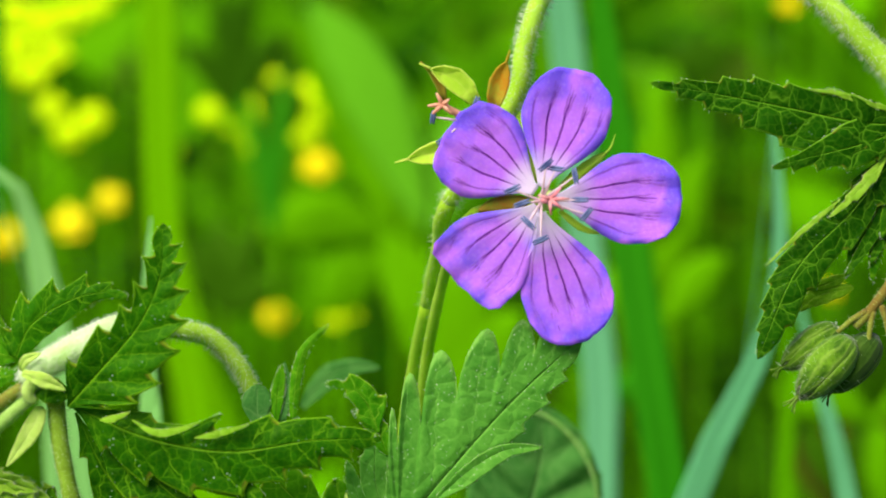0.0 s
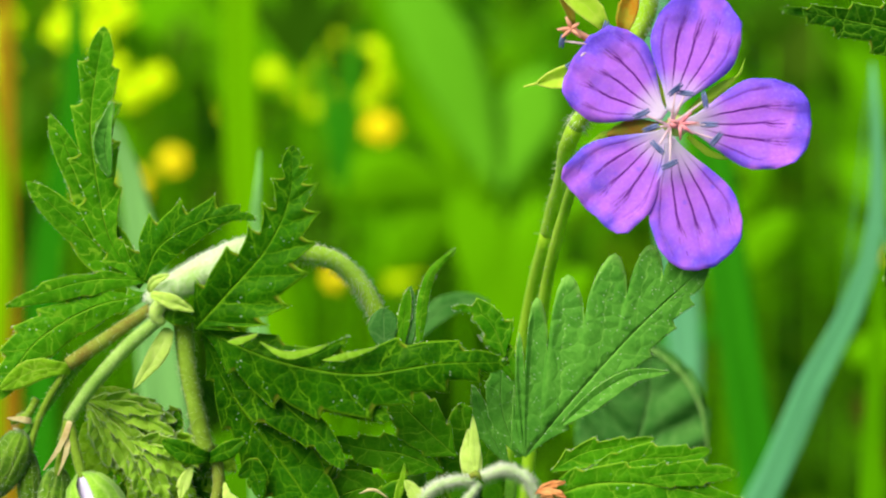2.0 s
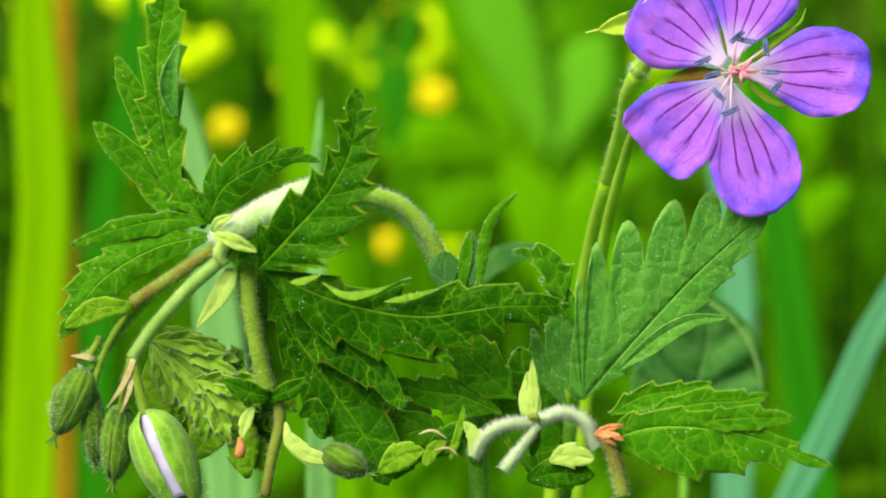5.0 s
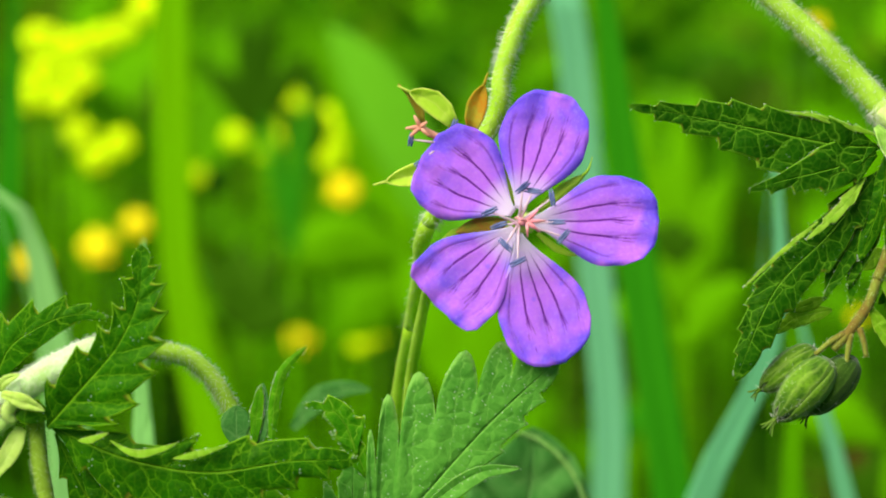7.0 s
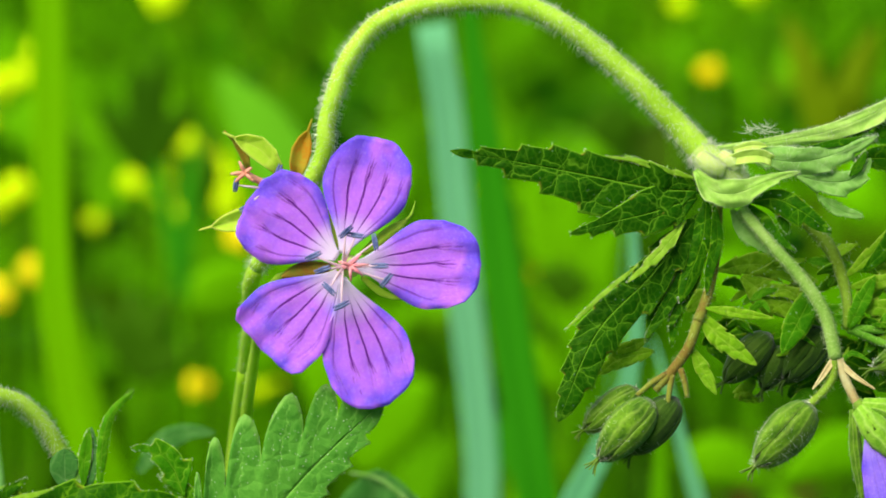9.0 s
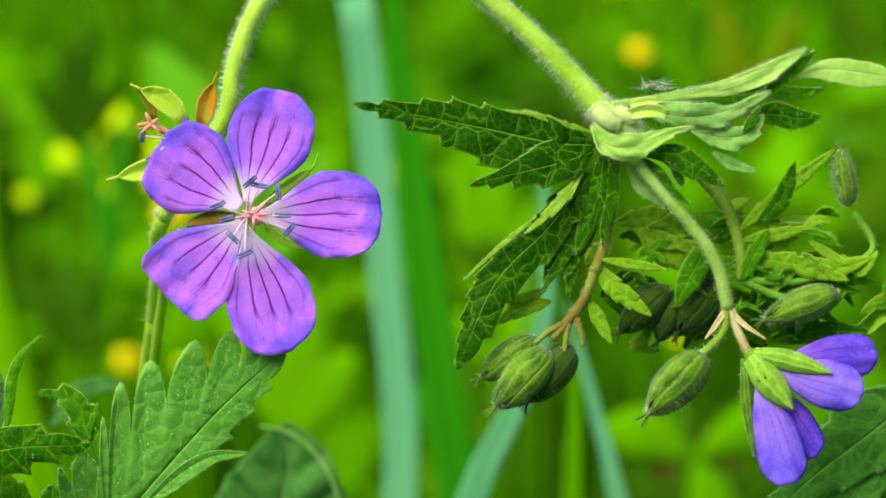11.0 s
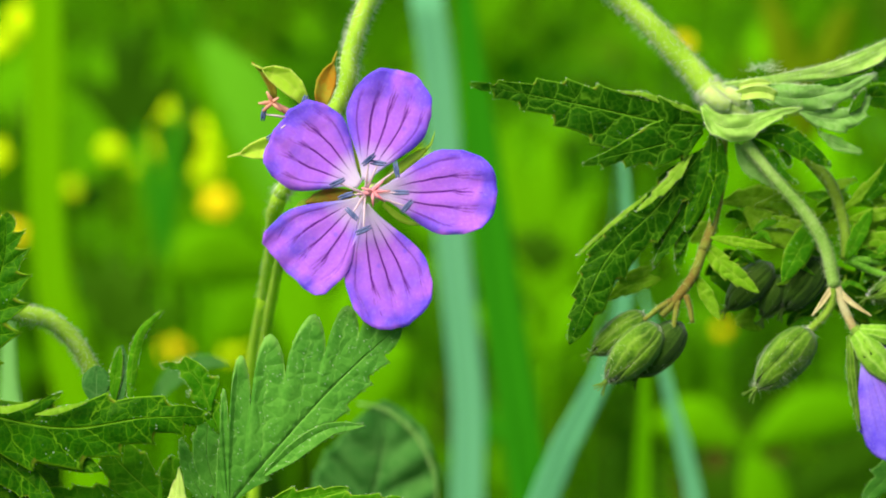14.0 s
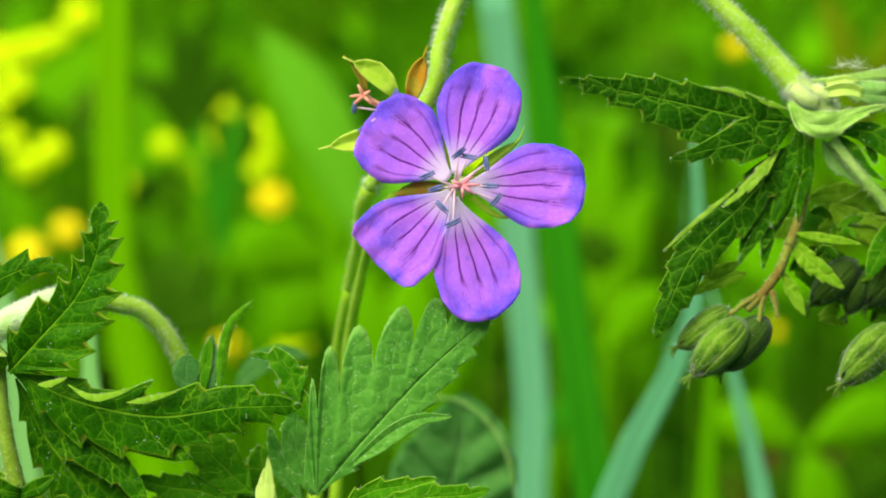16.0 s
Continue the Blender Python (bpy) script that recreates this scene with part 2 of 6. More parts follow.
def sepal_on(bm, a, b, half, turn, span=44, open_=0.0, ridge=0.03, end=1.0):
    """A boat-shaped sepal wrapped round the axis from a to b, with a short bristle at its tip."""
    a, b = Vector(a), Vector(b)
    axis = (b - a).normalized()
    x = axis.cross(Vector((0, 0, 1))).normalized()
    y = axis.cross(x).normalized()
    n, k = 12, 6
    uv = bm.loops.layers.uv.verify()
    rows = []
    for i in range(n + 1):
        s = i / n * end
        r = half * (0.12 + 0.95 * max(0.0, math.sin(math.pi * min(s, 1) ** 0.82)) ** 0.6) * (1 + open_ * s)
        wide = radians(span) * (0.55 + 0.55 * math.sin(math.pi * min(s * 0.9 + 0.06, 1.0)) ** 0.6) * (1 if s < 0.8 else 1 - 0.75 * (s - 0.8) / 0.2)
        row = []
        for j in range(k + 1):
            f = 2 * j / k - 1
            w = radians(turn) + wide * f
            rr = r * (1 + ridge * (math.cos(f * 7.5)) + 0.05 * (1 - f * f))
            row.append(bm.verts.new(place(a + (b - a) * s + (x * math.cos(w) + y * math.sin(w)) * rr)))
        rows.append(row)
    for i in range(n):
        for j in range(k):
            fc = bm.faces.new((rows[i][j], rows[i][j + 1], rows[i + 1][j + 1], rows[i + 1][j]))
            for lp, (p, q) in zip(fc.loops, ((i, j), (i, j + 1), (i + 1, j + 1), (i + 1, j))):
                lp[uv].uv = (p / n * 4, q / k)
    w = radians(turn)
    tip = b + (x * math.cos(w) + y * math.sin(w)) * half * 0.12 * (1 + open_)
    tube(bm, [tip - axis * half * 0.25, tip + axis * half * 0.25 + x * half * 0.04, tip + axis * half * 0.75 + (x * math.cos(w) + y * math.sin(w)) * half * 0.3], [half * 0.05, half * 0.022, half * 0.008], n=6, seg=5)


def bud(parent, material, a, b, half, label="", fuzz=120, seed=0, count=5):
    """A closed bud: overlapping hairy sepals round a core."""
    a, b = [Vector(q) if len(q) == 3 else Vector((*q, 0)) for q in (a, b)]
    half *= 0.78
    bm = bmesh.new()
    tube(bm, [a, a.lerp(b, 0.3), a.lerp(b, 0.65), b], [half * 0.2, half * 0.8, half * 0.75, half * 0.08], n=14, seg=12)
    core = part("bud", bm, material, parent, label)
    for k in range(count):
        bm = bmesh.new()
        sepal_on(bm, a, b, half * (1 + 0.05 * (k % 2)), 360 * k / count + seed * 41)
        part("sepal", bm, material, core, thick=2.0)
    bm = bmesh.new()
    hairs(bm, [a, a.lerp(b, 0.3), a.lerp(b, 0.65), b], [half * 0.25, half, half * 0.95, half * 0.15], int(fuzz * 2.6), length=15, width=0.42, seed=seed + 5)
    tagged(part("hairs", bm, HAIR_WHITE, core), "", "", "", "stuff")
    return core


# ---- materials ----
def nodes_of(name):
    m = bpy.data.materials.new(name)
    m.use_nodes = True
    nt = m.node_tree
    nt.nodes.clear()
    return m, nt, nt.nodes.new, nt.links.new


def ramp(nt, fac, lo, hi, a=(0, 0, 0, 1), b=(1, 1, 1, 1)):
    r = nt.nodes.new("ShaderNodeValToRGB")
    r.color_ramp.elements[0].position, r.color_ramp.elements[1].position = lo, hi
    r.color_ramp.elements[0].color, r.color_ramp.elements[1].color = a, b
    nt.links.new(fac, r.inputs[0])
    return r.outputs[0]


def calc(nt, op, a, b=0.0, c=0.0):
    n = nt.nodes.new("ShaderNodeMath")
    n.operation = op
    for i, v in enumerate((a, b, c)):
        if isinstance(v, (int, float)):
            n.inputs[i].default_value = v
        else:
            nt.links.new(v, n.inputs[i])
    return n.outputs[0]


def blend(nt, fac, a, b):
    n = nt.nodes.new("ShaderNodeMix")
    n.data_type = "RGBA"
    for sock, v in ((n.inputs[0], fac), (n.inputs[6], a), (n.inputs[7], b)):
        if isinstance(v, (int, float)):
            sock.default_value = v
        elif isinstance(v, tuple):
            sock.default_value = (*v, 1)
        else:
            nt.links.new(v, sock)
    return n.outputs[2]


def texture(nt, kind, scale, vector, **more):
    n = nt.nodes.new(kind)
    n.inputs["Scale"].default_value = scale
    for key, v in more.items():
        if key == "feature":
            n.feature = v
        else:
            n.inputs[key.replace("_", " ")].default_value = v
    nt.links.new(vector, n.inputs["Vector"])
    return n


def close(nt, colour, rough, thin, bump=None, bump_size=0.0003, through_colour=None, gloss=0.5, sheen=0.0):
    """Principled surface mixed with light that passes through a thin blade."""
    p = nt.nodes.new("ShaderNodeBsdfPrincipled")
    nt.links.new(colour, p.inputs["Base Color"])
    if isinstance(rough, (int, float)):
        p.inputs["Roughness"].default_value = rough
    else:
        nt.links.new(rough, p.inputs["Roughness"])
    p.inputs["Specular IOR Level"].default_value = gloss
    p.inputs["Sheen Weight"].default_value = sheen
    p.inputs["Specular Tint"].default_value = (0.80, 1.0, 0.25, 1)
    out = nt.nodes.new("ShaderNodeOutputMaterial")
    if bump is not None:
        b = nt.nodes.new("ShaderNodeBump")
        b.inputs["Strength"].default_value = 0.8
        b.inputs["Distance"].default_value = bump_size
        nt.links.new(bump, b.inputs["Height"])
        nt.links.new(b.outputs[0], p.inputs["Normal"])
    if thin:
        t = nt.nodes.new("ShaderNodeBsdfTranslucent")
        nt.links.new(through_colour or colour, t.inputs[0])
        mix = nt.nodes.new("ShaderNodeMixShader")
        mix.inputs[0].default_value = thin
        nt.links.new(p.outputs[0], mix.inputs[1])
        nt.links.new(t.outputs[0], mix.inputs[2])
        nt.links.new(mix.outputs[0], out.inputs[0])
    else:
        nt.links.new(p.outputs[0], out.inputs[0])


def leaf_material(name, dark, mid, vein, net=430.0, vein_strength=0.6, thin=0.25, rough=0.42, dust=0.8, red_tips=0.7, side_veins=0.55, net_share=0.6, relief=0.00013, gloss=0.08):
    m, nt, add, link = nodes_of(name)
    tc = add("ShaderNodeTexCoord")
    sep = add("ShaderNodeSeparateXYZ")
    link(tc.outputs["UV"], sep.inputs[0])
    phase = calc(nt, "FRACT", sep.outputs[0])
    off = calc(nt, "ABSOLUTE", calc(nt, "SUBTRACT", sep.outputs[1], 0.5))
    rib = ramp(nt, off, 0.006, 0.03, (1, 1, 1, 1), (0, 0, 0, 1))
    wob = texture(nt, "ShaderNodeTexNoise", 900, tc.outputs["Object"])
    shifted = calc(nt, "ADD", phase, calc(nt, "MULTIPLY", calc(nt, "SUBTRACT", wob.outputs[0], 0.5), 0.30))
    lat = ramp(nt, calc(nt, "ABSOLUTE", calc(nt, "SUBTRACT", shifted, 0.8)), 0.006, 0.028, (1, 1, 1, 1), (0, 0, 0, 1))
    warp = add("ShaderNodeVectorMath")
    warp.operation = "ADD"
    wn = texture(nt, "ShaderNodeTexNoise", 420, tc.outputs["Object"])
    sc = add("ShaderNodeVectorMath")
    sc.operation = "SCALE"
    sc.inputs["Scale"].default_value = 0.0012
    link(wn.outputs["Color"], sc.inputs[0])
    link(tc.outputs["Object"], warp.inputs[0])
    link(sc.outputs[0], warp.inputs[1])
    cells = texture(nt, "ShaderNodeTexVoronoi", net, warp.outputs[0], feature="DISTANCE_TO_EDGE")
    mesh_ = ramp(nt, cells.outputs["Distance"], 0.004, 0.032, (1, 1, 1, 1), (0, 0, 0, 1))
    fine = texture(nt, "ShaderNodeTexVoronoi", net * 3.2, warp.outputs[0], feature="DISTANCE_TO_EDGE")
    fine_ = ramp(nt, fine.outputs["Distance"], 0.01, 0.1, (1, 1, 1, 1), (0, 0, 0, 1))
    large = texture(nt, "ShaderNodeTexNoise", 110, tc.outputs["Object"], Detail=3.0)
    grain = texture(nt, "ShaderNodeTexNoise", 1600, tc.outputs["Object"], Detail=2.0)
    tone = calc(nt, "ADD", calc(nt, "MULTIPLY", large.outputs[0], 0.7), calc(nt, "MULTIPLY", grain.outputs[0], 0.42))
    base = blend(nt, ramp(nt, tone, 0.36, 0.76), dark, mid)
    patch = texture(nt, "ShaderNodeTexVoronoi", net, warp.outputs[0])
    tone2 = calc(nt, "FRACT", calc(nt, "MULTIPLY", patch.outputs["Color"], 3.7))
    base = blend(nt, calc(nt, "MULTIPLY", tone2, 0.3), base, dark)
    hollow = ramp(nt, cells.outputs["Distance"], 0.02, 0.22, (1, 1, 1, 1), (0, 0, 0, 1))
    base = blend(nt, calc(nt, "MULTIPLY", hollow, 0.35), base, mid)
    veins = calc(nt, "MAXIMUM", calc(nt, "MAXIMUM", rib, calc(nt, "MULTIPLY", lat, side_veins)), calc(nt, "MAXIMUM", calc(nt, "MULTIPLY", mesh_, net_share), calc(nt, "MULTIPLY", fine_, 0.22)))
    col = blend(nt, calc(nt, "MULTIPLY", veins, vein_strength), base, vein)
    if red_tips:
        tip = calc(nt, "MULTIPLY", ramp(nt, off, 0.44, 0.5), ramp(nt, phase, 0.8, 0.97))
        col = blend(nt, calc(nt, "MULTIPLY", tip, red_tips), col, (0.32, 0.09, 0.03))
        rim = ramp(nt, off, 0.462, 0.494)
        col = blend(nt, calc(nt, "MULTIPLY", rim, 0.75), col, vein)
    if dust:
        sp = texture(nt, "ShaderNodeTexVoronoi", 2300 if dust > 0.9 else 1500, tc.outputs["Object"])
        spot = ramp(nt, sp.outputs["Distance"], 0.06, 0.22, (1, 1, 1, 1), (0, 0, 0, 1))
        rare = ramp(nt, texture(nt, "ShaderNodeTexNoise", 300, tc.outputs["Object"]).outputs[0], *((0.36, 0.52) if dust > 0.9 else (0.5, 0.66)))
        some = calc(nt, "GREATER_THAN", calc(nt, "FRACT", calc(nt, "MULTIPLY", sp.outputs["Color"], 7.3)), 0.55)
        col = blend(nt, calc(nt, "MULTIPLY", calc(nt, "MULTIPLY", spot, some), calc(nt, "MULTIPLY", rare, dust)), col, (0.6, 0.7, 0.5))
    high = calc(nt, "SUBTRACT", ramp(nt, cells.outputs["Distance"], 0.0, 0.28), calc(nt, "MULTIPLY", calc(nt, "MAXIMUM", rib, lat), 0.25))
    high = calc(nt, "ADD", high, calc(nt, "MULTIPLY", grain.outputs[0], 0.25))
    rough_ = calc(nt, "MULTIPLY_ADD", large.outputs[0], 0.3, rough - 0.12)
    close(nt, col, rough_, thin, high, relief, blend(nt, 0.5, col, vein), gloss=gloss, sheen=0.0)
    return m


def stalk_material(name, a, b, scale=260.0, rough=0.6, thin=0.2):
    m, nt, add, link = nodes_of(name)
    tc = add("ShaderNodeTexCoord")
    big = texture(nt, "ShaderNodeTexNoise", scale, tc.outputs["Object"], Detail=3.0)
    small = texture(nt, "ShaderNodeTexNoise", scale * 9, tc.outputs["Object"], Detail=2.0)
    tone = calc(nt, "ADD", calc(nt, "MULTIPLY", big.outputs[0], 0.75), calc(nt, "MULTIPLY", small.outputs[0], 0.3))
    col = blend(nt, ramp(nt, tone, 0.38, 0.68), a, b)
    close(nt, col, rough, thin, tone, 0.00025, gloss=0.15, sheen=0.08)
    return m


def petal_material(name, lilac, blue, deep, pale, blue_share=1.0, dark_veins=0.95):
    m, nt, add, link = nodes_of(name)
    tc = add("ShaderNodeTexCoord")
    sep = add("ShaderNodeSeparateXYZ")
    link(tc.outputs["UV"], sep.inputs[0])
    s, y = sep.outputs[0], sep.outputs[1]
    big = texture(nt, "ShaderNodeTexNoise", 230, tc.outputs["Object"], Detail=2.0)
    small = texture(nt, "ShaderNodeTexNoise", 800, tc.outputs["Object"], Detail=4.0)
    side = calc(nt, "ABSOLUTE", calc(nt, "SUBTRACT", y, 0.5))
    rim = calc(nt, "MAXIMUM", ramp(nt, s, 0.5, 0.98), ramp(nt, side, 0.26, 0.5))
    blot = calc(nt, "MULTIPLY", rim, ramp(nt, big.outputs[0], 0.39, 0.57))
    col = blend(nt, calc(nt, "MULTIPLY", blot, blue_share), lilac, blue)
    pink = calc(nt, "MULTIPLY", ramp(nt, big.outputs[0], 0.45, 0.7, (1, 1, 1, 1), (0, 0, 0, 1)), ramp(nt, s, 0.35, 0.75, (1, 1, 1, 1), (0, 0, 0, 1)))
    col = blend(nt, calc(nt, "MULTIPLY", pink, 0.3), col, (0.70, 0.25, 0.84))
    col = blend(nt, calc(nt, "MULTIPLY", small.outputs[0], 0.2), col, deep)
    tiny = texture(nt, "ShaderNodeTexNoise", 2600, tc.outputs["Object"], Detail=3.0)
    col = blend(nt, calc(nt, "MULTIPLY", ramp(nt, tiny.outputs[0], 0.52, 0.72), 0.12), col, (0.80, 0.62, 0.95))
    col = blend(nt, calc(nt, "MULTIPLY", ramp(nt, tiny.outputs[0], 0.34, 0.48, (1, 1, 1, 1), (0, 0, 0, 1)), 0.12), col, blue)
    # veins: a fan of dark lines, wavering, that fork towards the rim
    wav = calc(nt, "MULTIPLY", calc(nt, "SUBTRACT", texture(nt, "ShaderNodeTexNoise", 260, tc.outputs["Object"], Detail=3.0).outputs[0], 0.5), 0.08)
    yy = calc(nt, "ADD", y, wav)
    line = calc(nt, "ABSOLUTE", calc(nt, "SUBTRACT", calc(nt, "FRACT", calc(nt, "MULTIPLY_ADD", yy, 5.0, 0.0)), 0.5))
    thinline = calc(nt, "ADD", 0.05, calc(nt, "MULTIPLY", calc(nt, "SUBTRACT", 1.0, s), 0.10))
    vein = calc(nt, "SUBTRACT", 1.0, calc(nt, "SMOOTH_MIN", calc(nt, "DIVIDE", line, thinline), 1.0, 0.3))
    vein = ramp(nt, vein, 0.12, 0.62)
    reach = calc(nt, "ADD", 0.86, calc(nt, "MULTIPLY", calc(nt, "SUBTRACT", small.outputs[0], 0.5), 0.6))
    fade = calc(nt, "MULTIPLY", ramp(nt, calc(nt, "SUBTRACT", reach, s), 0.0, 0.22), ramp(nt, s, 0.12, 0.3))
    vein = calc(nt, "MULTIPLY", calc(nt, "MULTIPLY", vein, fade), ramp(nt, side, 0.36, 0.44, (1, 1, 1, 1), (0, 0, 0, 1)))
    # each vein forks in the outer half
    split = calc(nt, "MAXIMUM", calc(nt, "SUBTRACT", s, calc(nt, "MULTIPLY_ADD", big.outputs[0], 0.5, 0.32)), 0.0)
    line3 = calc(nt, "ABSOLUTE", calc(nt, "SUBTRACT", line, calc(nt, "MULTIPLY", split, 0.75)))
    twig = calc(nt, "MULTIPLY", ramp(nt, line3, 0.02, 0.07, (1, 1, 1, 1), (0, 0, 0, 1)), calc(nt, "MULTIPLY", ramp(nt, split, 0.02, 0.08), ramp(nt, calc(nt, "SUBTRACT", reach, s), -0.04, 0.16)))
    twig = calc(nt, "MULTIPLY", twig, ramp(nt, side, 0.36, 0.44, (1, 1, 1, 1), (0, 0, 0, 1)))
    vein = calc(nt, "MAXIMUM", vein, calc(nt, "MULTIPLY", twig, 0.5))
    # a fainter, finer net between
    line2 = calc(nt, "ABSOLUTE", calc(nt, "SUBTRACT", calc(nt, "FRACT", calc(nt, "MULTIPLY_ADD", yy, 17.0, 0.3)), 0.5))
    vein2 = ramp(nt, line2, 0.03, 0.16, (1, 1, 1, 1), (0, 0, 0, 1))
    col = blend(nt, calc(nt, "MULTIPLY", vein2, 0.04), col, deep)
    # the pale throat
    base_ = ramp(nt, calc(nt, "ADD", s, calc(nt, "MULTIPLY", calc(nt, "SUBTRACT", big.outputs[0], 0.5), 0.2)), 0.08, 0.36, (1, 1, 1, 1), (0, 0, 0, 1))
    col = blend(nt, calc(nt, "MULTIPLY", base_, 0.85), col, pale)
    col = blend(nt, calc(nt, "MULTIPLY", vein, dark_veins), col, (0.13, 0.010, 0.27))
    speck = texture(nt, "ShaderNodeTexVoronoi", 520, tc.outputs["Object"])
    spot = calc(nt, "MULTIPLY", ramp(nt, speck.outputs["Distance"], 0.1, 0.2, (1, 1, 1, 1), (0, 0, 0, 1)), calc(nt, "GREATER_THAN", calc(nt, "FRACT", calc(nt, "MULTIPLY", speck.outputs["Color"], 5.1)), 0.8))
    col = blend(nt, calc(nt, "MULTIPLY", spot, 0.4), col, blue)
    high = calc(nt, "ADD", calc(nt, "MULTIPLY", vein2, 0.04), calc(nt, "ADD", calc(nt, "ADD", calc(nt, "MULTIPLY", small.outputs[0], 0.6), calc(nt, "MULTIPLY", tiny.outputs[0], 0.35)), calc(nt, "MULTIPLY", vein, -0.4)))
    close(nt, col, 0.6, 0.35, high, 0.00016, gloss=0.06, sheen=0.0)
    return m


def blade_material(name, a, b, thin=0.35, rough=0.45, third=None):
    """Grass and far leaves: each piece its own tone, fine lengthwise grain."""
    m, nt, add, link = nodes_of(name)
    geo = add("ShaderNodeNewGeometry")
    tc = add("ShaderNodeTexCoord")
    big = texture(nt, "ShaderNodeTexNoise", 22, tc.outputs["Object"], Detail=3.0)
    grain = texture(nt, "ShaderNodeTexNoise", 700, tc.outputs["Object"], Detail=2.0)
    wide = texture(nt, "ShaderNodeTexNoise", 4.5, tc.outputs["Object"], Detail=2.0)
    f = calc(nt, "ADD", calc(nt, "MULTIPLY", geo.outputs["Random Per Island"], 0.5), calc(nt, "ADD", calc(nt, "MULTIPLY", big.outputs[0], 0.25), calc(nt, "MULTIPLY_ADD", wide.outputs[0], 1.3, -0.4)))
    col = blend(nt, ramp(nt, f, 0.28, 0.95), a, b)
    if third:
        odd = calc(nt, "GREATER_THAN", calc(nt, "FRACT", calc(nt, "MULTIPLY", geo.outputs["Random Per Island"], 17.3)), 0.82)
        col = blend(nt, calc(nt, "MULTIPLY", odd, 0.8), col, third)
    col = blend(nt, calc(nt, "MULTIPLY", grain.outputs[0], 0.25), col, a)
    close(nt, col, rough, thin, grain.outputs[0], 0.0003, gloss=0.02)
    return m


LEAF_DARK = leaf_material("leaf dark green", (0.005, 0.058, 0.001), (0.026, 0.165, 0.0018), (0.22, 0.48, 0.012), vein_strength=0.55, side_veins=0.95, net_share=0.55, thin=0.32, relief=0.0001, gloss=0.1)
LEAF_MID = leaf_material("leaf mid green", (0.020, 0.15, 0.002), (0.075, 0.31, 0.004), (0.32, 0.58, 0.03), vein_strength=0.55, side_veins=0.95, net_share=0.55, thin=0.32, relief=0.00011)
# Greens darkened to hold the shade on the leaves' undersides; the vein net is real.
LEAF_UNDER_SHADED = leaf_material("leaf underside with shade in its colour and net of veins", (0.004, 0.043, 0.001), (0.016, 0.102, 0.0015), (0.19, 0.44, 0.02), net=330.0, vein_strength=0.6, dust=0.15, side_veins=0.5, net_share=0.75, relief=0.0002)
LEAF_PALE = leaf_material("leaf pale downy underside", (0.20, 0.46, 0.03), (0.52, 0.76, 0.18), (0.74, 0.88, 0.42), vein_strength=0.28, dust=0.3, red_tips=0.2, thin=0.35, relief=0.00004, net_share=0.3, side_veins=0.3)
LEAF_SILVER = leaf_material("leaf dull silvery green", (0.13, 0.36, 0.04), (0.32, 0.56, 0.14), (0.42, 0.62, 0.26), vein_strength=0.5, dust=0.3, red_tips=0.2, thin=0.35, relief=0.0001)
LEAF_RIM = leaf_material("leaf light green fold", (0.20, 0.44, 0.01), (0.36, 0.64, 0.04), (0.60, 0.80, 0.18), dust=0.0, red_tips=0.2, thin=0.4)
LEAF_FUZZ = leaf_material("leaf downy young green", (0.08, 0.27, 0.003), (0.27, 0.52, 0.013), (0.52, 0.72, 0.10), net=620.0, vein_strength=0.6, dust=0.3, thin=0.4, side_veins=0.7, relief=0.00014)
LEAF_YOUNG = leaf_material("leaf pleated young green", (0.17, 0.40, 0.012), (0.40, 0.66, 0.05), (0.62, 0.80, 0.20), net=620.0, vein_strength=0.5, dust=0.3, thin=0.4)
LEAF_DUSTY = leaf_material("leaf bluish dusty green", (0.028, 0.165, 0.012), (0.105, 0.34, 0.036), (0.22, 0.49, 0.08), vein_strength=0.5, dust=1.0, red_tips=0.08, side_veins=0.8, net_share=0.35, relief=0.00014, gloss=0.2)
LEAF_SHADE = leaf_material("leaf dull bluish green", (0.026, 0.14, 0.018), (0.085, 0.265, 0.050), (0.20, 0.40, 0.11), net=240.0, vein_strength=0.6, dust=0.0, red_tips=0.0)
STIPULE = leaf_material("leaf yellow green stipule", (0.50, 0.72, 0.10), (0.70, 0.86, 0.22), (0.78, 0.90, 0.35), dust=0.0, red_tips=0.2, thin=0.45)
STEM_PALE = stalk_material("stem pale downy", (0.50, 0.74, 0.24), (0.78, 0.90, 0.58), thin=0.3)
STEM_NODE = stalk_material("stem yellowish node", (0.46, 0.68, 0.10), (0.64, 0.82, 0.24), thin=0.3)
STEM_GREY = stalk_material("stem greyish green", (0.20, 0.40, 0.05), (0.38, 0.58, 0.14), thin=0.3)
STEM_LIGHT = stalk_material("stem light green", (0.33, 0.60, 0.025), (0.50, 0.78, 0.08))
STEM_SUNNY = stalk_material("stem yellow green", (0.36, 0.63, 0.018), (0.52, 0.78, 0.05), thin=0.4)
STEM_GREEN = stalk_material("stem green", (0.07, 0.26, 0.01), (0.20, 0.46, 0.04))
STEM_BROWN = stalk_material("stem brownish green", (0.15, 0.25, 0.015), (0.27, 0.44, 0.04))
STEM_RED = stalk_material("stem reddish", (0.19, 0.13, 0.025), (0.24, 0.32, 0.04))
STEM_PINK = stalk_material("bract pinkish", (0.52, 0.38, 0.16), (0.68, 0.62, 0.32))
HAIR_WHITE = stalk_material("hair white", (0.74, 0.80, 0.60), (0.86, 0.90, 0.78), thin=0.4)
HAIR = stalk_material("hair pale", (0.45, 0.60, 0.22), (0.65, 0.75, 0.42), thin=0.4)


